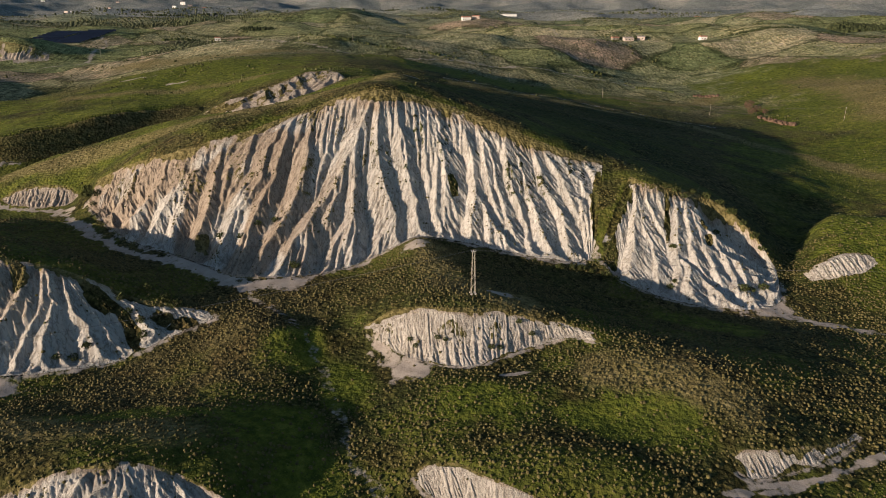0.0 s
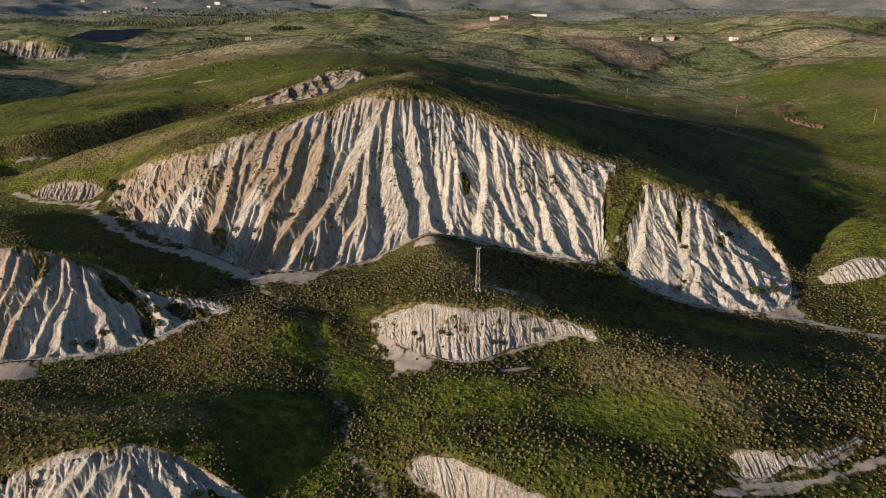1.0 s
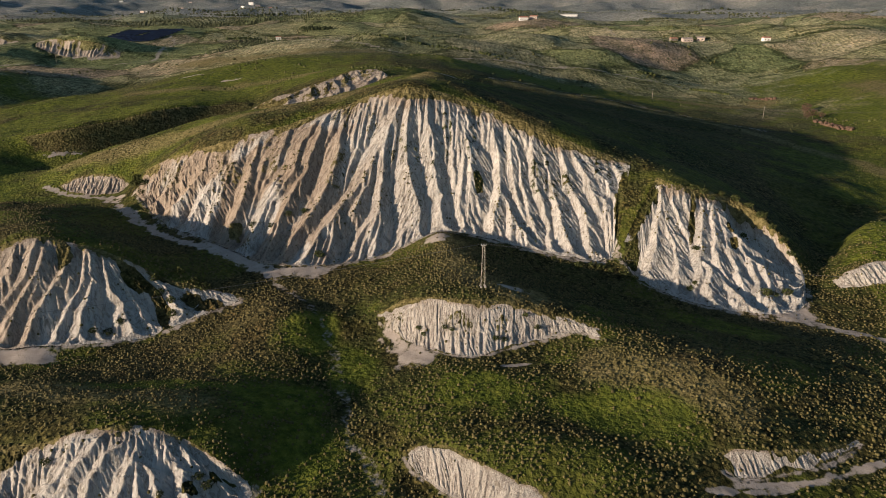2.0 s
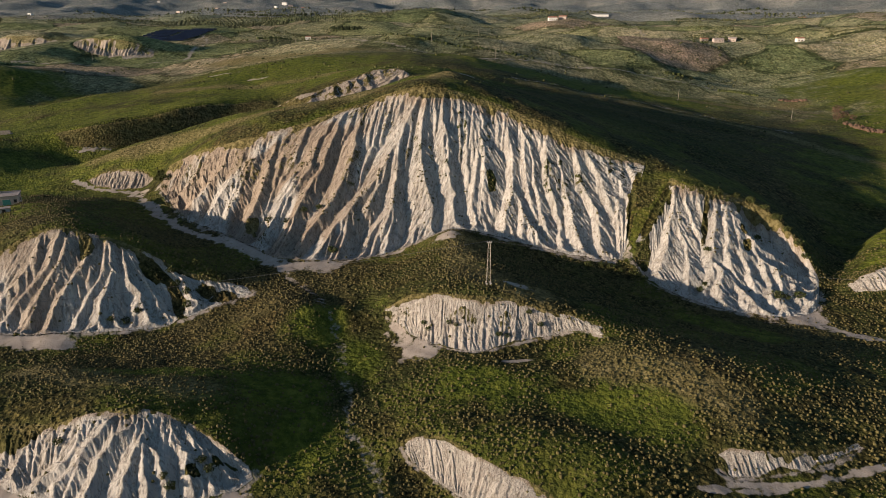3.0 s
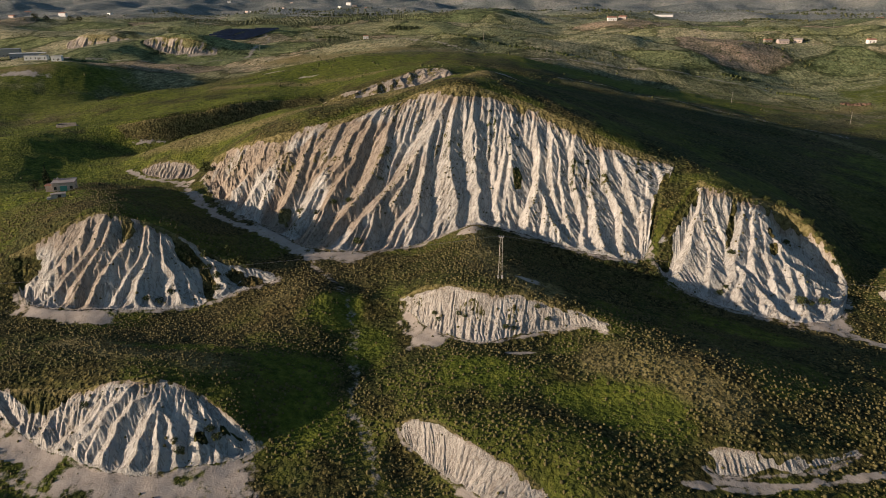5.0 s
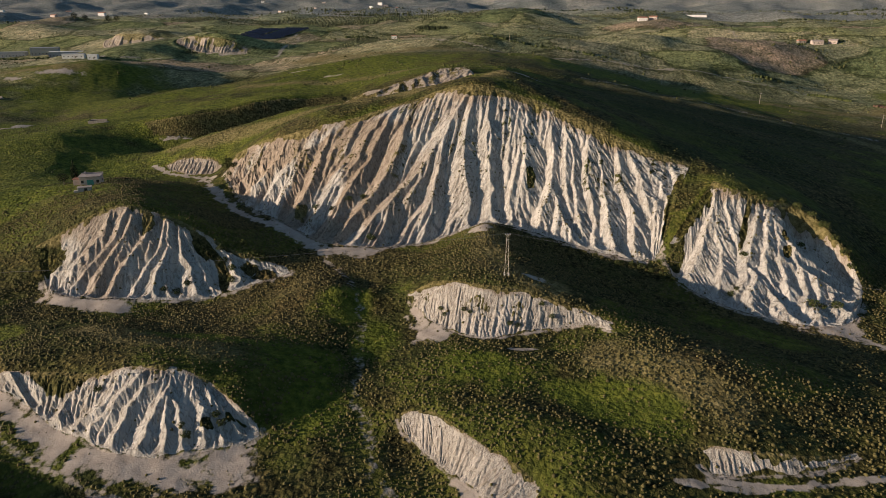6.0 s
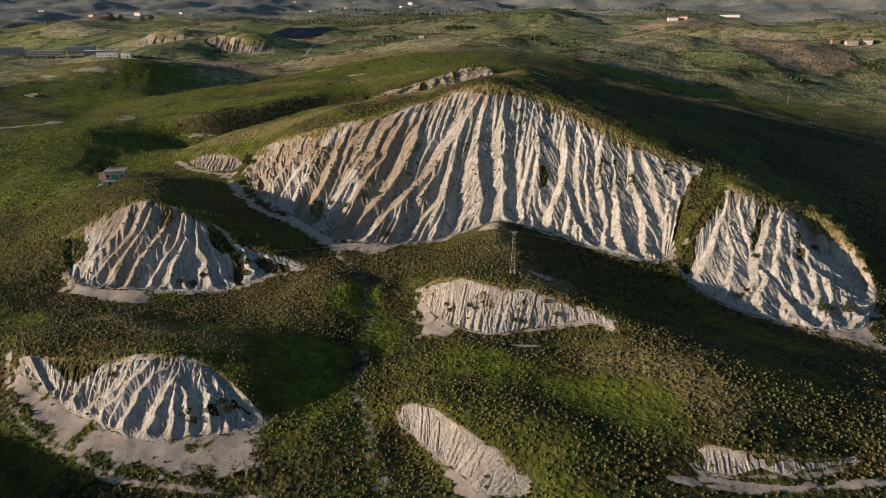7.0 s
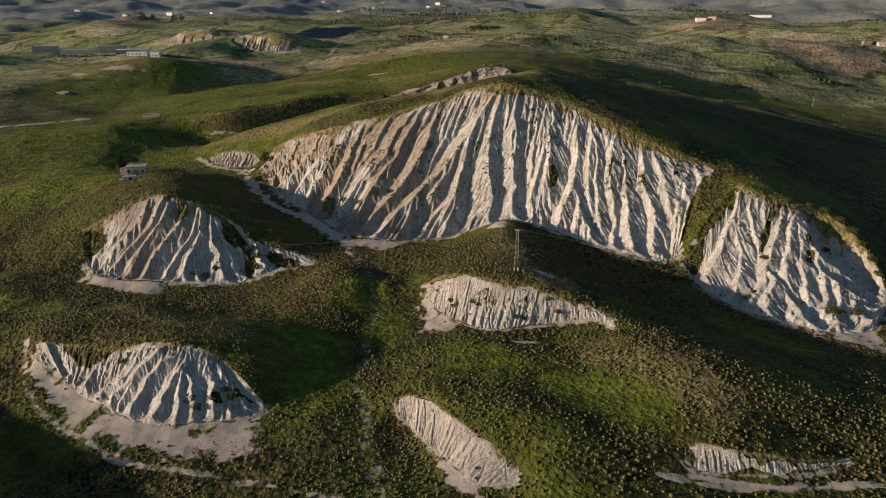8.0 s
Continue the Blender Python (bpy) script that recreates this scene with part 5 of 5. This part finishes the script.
def tree(x, y, tall, wide, seed, leaf, label, slim=False):
    e = base("tree", x, y, seed * 47 % 360)
    tagged(e, label, "tree")
    rnd = random.Random(seed)
    t = bmesh.new()
    bar(t, (0, 0, -0.4), (0.1, 0.05, tall * 0.55), tall * 0.035, 7, tall * 0.015)
    for k in range(5):
        a, z = k * 1.3 + seed, tall * (0.25 + 0.06 * k)
        bar(t, (0.05, 0, z), (math.cos(a) * wide * 0.6, math.sin(a) * wide * 0.6, z + tall * 0.2), tall * 0.014, 5, tall * 0.005)
    part("trunk", t, BARK, e)
    pts, tris = leaf_cloud(seed, 260, (wide, wide, tall * (0.47 if slim else 0.36)), tall * 0.055)
    c = bmesh.new()
    vs = [c.verts.new((p.x * ((1.05 - (p.z / tall + 0.47)) if slim else 1), p.y * ((1.05 - (p.z / tall + 0.47)) if slim else 1), p.z + tall * (0.53 if slim else 0.62))) for p in pts]
    for f in tris:
        c.faces.new([vs[i] for i in f])
    part("crown", c, leaf, e)
    return e


tree(-168.6, 189.5, 10.0, 2.0, 3, CYPRESS, "tall dark cypress beside the plaster farmhouse", True)
tree(-171.5, 186.5, 5.0, 2.0, 8, CYPRESS, "bushy dark evergreen beside the plaster farmhouse")
for k, (x, y, h) in enumerate([(250, 545, 7), (246, 538, 6), (238, 505, 7), (231, 498, 6), (242, 500, 5)]):
    tree(x, y, h, h * 0.55, 20 + k, TWIGS, "bare reddish-brown tree in the valley bottom")
for k, (x, y, h) in enumerate([(-1000, 1080, 14), (-985, 1090, 12), (-950, 1110, 14), (-935, 1115, 13), (160, 690, 5), (172, 700, 5), (268, 985, 6), (285, 1000, 6)]):
    tree(x, y, h, h * 0.45, 40 + k, PINE, "dark rounded tree standing in far farmland")


def bush(x, y, wide, seed, leaf=LEAVES, label="large dark bush growing on bare clay"):
    e = base("bush", x, y, seed * 31 % 360)
    tagged(e, label, "bush", "large bushes about the cliffs")
    st = bmesh.new()
    for k in range(4):
        a = k * 1.6 + seed
        bar(st, (0, 0, -0.3), (math.cos(a) * wide * 0.45, math.sin(a) * wide * 0.45, wide * 0.5), wide * 0.04, 4, wide * 0.015)
    part("stems", st, BARK, e)
    pts, tris = leaf_cloud(seed, 110, (wide, wide * 0.85, wide * 0.52), wide * 0.17)
    c = bmesh.new()
    vs = [c.verts.new((p.x, p.y, max(-0.1, p.z + wide * 0.42))) for p in pts]
    for f in tris:
        c.faces.new([vs[i] for i in f])
    part("crown", c, leaf, e)
    return e


# clumps at the cliff feet, in the gullies and on the banks
for k, (x, y, w) in enumerate([(37, 193, 1.5), (41, 194, 1.2), (44, 194, 1.7), (47, 192.5, 1.3), (51, 190.5, 1.8), (54, 189, 1.2), (70.5, 187, 1.5), (72, 188.5, 1.1), (92.5, 185.5, 2.0), (95, 186, 1.5), (99, 187, 1.8),
                               (74.5, 200.5, 1.5), (93, 212.5, 1.6), (88, 224, 1.6), (92.5, 223.6, 1.9), (97, 222, 1.7), (100.5, 219.5, 2.0), (103.5, 216, 1.7), (106, 212, 1.9), (107.5, 208, 1.6), (78, 222.5, 1.8), (81, 222, 1.9), (83.5, 220, 1.5), (-70.5, 197, 1.5), (-64, 196.5, 1.4), (-59, 200, 1.5), (-54, 202, 1.6), (-44.7, 185, 2.0), (-0.2, 199.6, 1.5), (-124.5, 226, 1.6), (-126, 231, 2.4), (-130, 233, 2.6), (-132, 237, 2.2)]):
    bush(x, y, w, 100 + k)
for k, (x, y, w) in enumerate([(-83.5, 156, 1.7), (-81, 153, 1.5), (-75.5, 148, 1.6), (-77, 151, 1.5), (-79.5, 162, 1.8), (-71, 158, 2.0), (-74, 160, 1.7), (-86.5, 142, 1.4), (-92, 138, 1.2), (-89, 139.5, 1.5)]):
    bush(x, y, w, 140 + k, LEAVES, "dark bush clinging to the grey clay cliff")
for k, (x, y, w) in enumerate([(-69, 86.5, 1.1), (-44.5, 82, 1.2), (-46, 83, 0.8), (-56, 92.8, 1.0), (-41, 87.5, 1.1), (-39, 86.5, 1.2), (-1.3, 140.5, 0.9), (0.5, 139.5, 0.8), (11.5, 138, 1.0), (13.5, 138.2, 0.9), (21.5, 142.5, 1.0), (18.5, 144.5, 0.9), (-6.5, 140, 0.9), (-8, 142, 0.9)]):
    bush(x, y, w, 160 + k, LEAVES, "small dark bush on a cream clay bank")
for k, (x, y, h) in enumerate([(-59, 60.5, 3.5), (-65, 58, 4), (-55, 63.5, 2.6), (-76, 63, 3.6), (-47.5, 60.5, 3), (-70, 61, 3), (-84, 66, 3.5)]):
    tree(x, y, h, h * 0.6, 70 + k, LEAVES, "low spreading dark tree in the shaded dip")


# far houses
def far_house(name, x, y, turn, sx, sy, h, wall, roof, label, pitched=True, rows=1):
    e = base(name, x, y, turn, 1.0)
    tagged(e, label, "building")
    part("wall", box(0, 0, 0, sx, sy, h + 1.0), wall, e)
    if pitched:
        b_ = bmesh.new()
        vs = [b_.verts.new(v) for v in ((-sx / 2 - .4, -sy / 2 - .4, h + 1), (sx / 2 + .4, -sy / 2 - .4, h + 1), (sx / 2 + .4, sy / 2 + .4, h + 1), (-sx / 2 - .4, sy / 2 + .4, h + 1), (-sx / 2 - .4, 0, h + 1 + sy * .22), (sx / 2 + .4, 0, h + 1 + sy * .22))]
        for f in ((0, 1, 5, 4), (2, 3, 4, 5), (0, 4, 3), (1, 2, 5), (0, 3, 2, 1)):
            b_.faces.new([vs[i] for i in f])
        part("roof", b_, roof, e)
    else:
        part("roof", box(0, 0, h + 1.0, sx + 0.6, sy + 0.6, 0.4), roof, e)
    for r in range(rows):
        for k in range(max(2, int(sx / 4))):
            px = -sx / 2 + sx * (k + 0.5) / max(2, int(sx / 4))
            part("window", box(px, -sy / 2 - 0.02, 1.9 + r * 3, 1.1, 0.12, 1.3), DARK, e)
    part("door", box(sx * 0.12, -sy / 2 - 0.03, 0.9, 1.3, 0.12, 2.1), WOOD, e)
    return e


far_house("farm_building", 255, 950, 8, 13, 8, 3.5, PLASTER, ROOF, "long pale farm building with grey roof on a green rise")
far_house("farm_building", 275, 958, -20, 10, 8, 3.5, PLASTER, ROOF, "low plaster barn beside the pale farm building")
far_house("farm_building", 238, 955, 12, 9, 7, 3, STONE, TILES, "small stone barn beside the pale farm building")
far_house("cottage", 350, 930, 5, 9, 7, 4, WHITE, TILES, "small white cottage at the end of a hedge")
far_house("cottage", 199, 1440, 5, 14, 10, 6, PLASTER, TILES, "ochre two-storey house among fields", True, 2)
far_house("cottage", 43, 1290, 10, 16, 10, 5, WHITE, TILES, "red-roofed pale farmhouse on a hilltop")
far_house("cottage", 62, 1300, -15, 14, 9, 4, PLASTER, TILES, "red-roofed barn beside the hilltop farmhouse")
far_house("greenhouse", 170, 2120, 3, 105, 22, 7, WHITE, WHITE, "long white greenhouse shed on distant farmland", False)
far_house("cottage", -330, 1010, 20, 8, 6, 4, WHITE, TILES, "small white field house near the solar panels")
far_house("cottage", 620, 1700, 10, 14, 10, 5, WHITE, TILES, "white farmhouse on a distant ridge")
far_house("works_hall", -688, 726, 38, 40, 16, 6, GREY, WHITE, "open-sided grey works hall with white roof", False, 1)
far_house("works_hall", -738, 742, 36, 34, 16, 9, CONCRETE, GREY, "grey concrete works building with flat roof", False, 1)
far_house("works_hall", -784, 724, 30, 46, 14, 6, GREY, GREY, "long low grey works building", False, 1)
far_house("works_hall", -842, 718, 36, 30, 16, 9, GREY, CONCRETE, "grey works building with rooftop tanks", False, 2)
far_house("shed", -555, 600, 25, 22, 8, 4, WHITE, GREY, "long white shed by the road", False)
far_house("shed", -535, 606, 25, 10, 7, 4.5, WHITE, WHITE, "small white shed by the road", False)
rnd_town = random.Random(4)
for k in range(18):
    far = rnd_town.uniform(2700, 4000)
    a = radians(rnd_town.uniform(108, 140))
    far_house("town_house", 20 + far * math.cos(a), far * math.sin(a), rnd_town.uniform(-30, 30), rnd_town.uniform(12, 26), rnd_town.uniform(9, 14), rnd_town.choice((5, 7, 10, 13)), rnd_town.choice((WHITE, PLASTER, WHITE)), rnd_town.choice((TILES, ROOF, WHITE)), "pale block of a distant town", rnd_town.random() < 0.4, 2)["group"] = "houses of the distant town"

# solar field on the hill
for k in range(20):
    row_k, col_k = k // 2, k % 2
    x, y = -558 + 42 * col_k + 2 * row_k, 930 + 8.0 * row_k + 11 * col_k
    e = base("solar_table", x, y, 16)
    tagged(e, "row of dark blue solar panels on a green hillside", "solar panel", "solar field")
    b_ = bmesh.new()
    vs = [b_.verts.new(v) for v in ((-19, -2.6, 1.0), (19, -2.6, 1.0), (19, 2.6, 3.0), (-19, 2.6, 3.0))]
    b_.faces.new(vs)
    bmesh.ops.solidify(b_, geom=b_.faces[:], thickness=0.12)
    part("panel", b_, PANEL, e)
    for px in (-16, -5, 5, 16):
        part("post", bar(bmesh.new(), (px, 0.3, -1.5), (px, 0.3, 2.1), 0.1, 5), STEEL, e)


# ---------------------------------------------------------------- groves, woods and hedges far off
def plant(name, xs, ys, size, tall, leaf, label):
    xs, ys = np.array(xs), np.array(ys)
    z = land(xs, ys)[0]
    rnd = np.random.RandomState(len(xs))
    return strew(name, xs, ys, z, size * rnd.uniform(0.7, 1.3, len(xs)), TUFTS, leaf, label, "trees", tall)


def grove(x, y, turn, cols, rows, gap, row_gap):
    c, s = math.cos(radians(turn)), math.sin(radians(turn))
    rnd = random.Random(cols * rows)
    pts = [((i - cols / 2) * gap + rnd.uniform(-.5, .5), (j - rows / 2) * row_gap + rnd.uniform(-.5, .5)) for i in range(cols) for j in range(rows) if rnd.random() < 0.93]
    return [x + a * c - b_ * s for a, b_ in pts], [y + a * s + b_ * c for a, b_ in pts]


for g in [(-245, 850, 8, 26, 16, 7.0, 11.0), (-110, 870, -10, 24, 12, 8.0, 12.0), (155, 1190, 15, 18, 6, 8, 11), (-1000, 1350, 20, 60, 16, 10, 16), (-560, 1500, 0, 50, 14, 11, 18), (60, 2300, 8, 34, 10, 13, 20), (330, 2350, -6, 30, 10, 13, 20), (-150, 1750, 12, 40, 14, 12, 18)]:
    plant("olive_grove", *grove(*g), 2.6 if g[1] < 1300 else 3.6, 0.9, OLIVE, "rows of grey-green olive trees on a hillside")


def scatter(x, y, rx, ry, turn, n, seed):
    rnd = random.Random(seed)
    c, s = math.cos(radians(turn)), math.sin(radians(turn))
    xs, ys = [], []
    for _ in range(n):
        a, r = rnd.uniform(0, 6.283), math.sqrt(rnd.random()) * (0.75 + 0.25 * math.sin(3 * x))
        px, py = rx * r * math.cos(a), ry * r * math.sin(a)
        xs.append(x + px * c - py * s)
        ys.append(y + px * s + py * c)
    return xs, ys


for k, (x, y, rx, ry, turn, n, size, leaf, name, label) in enumerate([
        (262, 968, 30, 7, 0, 46, 2.6, PINE, "thicket", "dark trees behind the pale farm building"),
        (236, 944, 12, 4, 20, 16, 2.0, LEAVES, "thicket", "dark bushes beside the pale farm building"),
        (640, 1060, 75, 60, 15, 420, 4.0, PINE, "wood", "dark pine wood on a far slope"),
        (730, 1080, 40, 25, 15, 120, 4.0, PINE, "wood", "small dark pine wood on a far slope"),
        (420, 915, 66, 3.5, -8, 120, 2.2, PINE, "hedge", "dark hedge of trees leading to a white cottage"),
        (520, 860, 50, 3, -20, 70, 2.2, PINE, "hedge", "dark hedge along a field edge"),
        (205, 650, 34, 7, -38, 130, 1.6, LEAVES, "thicket", "dark thicket in a fold of the pasture"),
        (240, 612, 18, 7, -30, 60, 1.6, TWIGS, "thicket", "brown leafless thicket in the valley"),
        (236, 470, 6, 40, 10, 80, 1.5, TWIGS, "thicket", "brown leafless thicket along the stream"),
        (160, 720, 14, 3, 0, 25, 2.0, LEAVES, "hedge", "clump of dark bushes on pasture"),
        (-360, 960, 30, 10, 30, 60, 3.0, LEAVES, "thicket", "dark trees on a shaded hillside"),
        (-300, 1120, 50, 14, 10, 90, 3.2, PINE, "thicket", "dark trees between far hills"),
        (-730, 690, 60, 4, 10, 60, 2.2, LEAVES, "hedge", "dark hedge before the grey works"),
        (-60, 690, 90, 4, -6, 90, 1.8, LEAVES, "hedge", "bushes along the field road"),
        (300, 1500, 60, 6, 10, 70, 3.0, LEAVES, "hedge", "bushes along a far field edge"),
        (-500, 2100, 500, 60, 0, 420, 5.5, PINE, "wood", "dark belts of trees on the plain"),
        (300, 2900, 700, 120, 5, 520, 7.0, PINE, "wood", "dark wood below distant hills"),
        (1100, 1900, 300, 50, -15, 320, 5.0, PINE, "wood", "dark belt of trees along a far ridge"),
        (-700, 1450, 420, 60, 5, 420, 3.6, OLIVE, "wood", "scattered olive trees on a dry plain"),
        (500, 1750, 420, 90, -8, 380, 3.8, OLIVE, "wood", "scattered trees along far field edges"),
        (-900, 2500, 900, 160, 5, 620, 5.5, OLIVE, "wood", "grey-green groves on the distant plain"),
        (700, 2500, 700, 160, -5, 520, 5.5, OLIVE, "wood", "grey-green groves on distant slopes"),
        (-1500, 1900, 500, 120, 20, 420, 6.0, OLIVE, "wood", "scattered trees round a distant town")]):
    plant(name, *scatter(x, y, rx, ry, turn, n, 60 + k), size, 1.0, leaf, label)
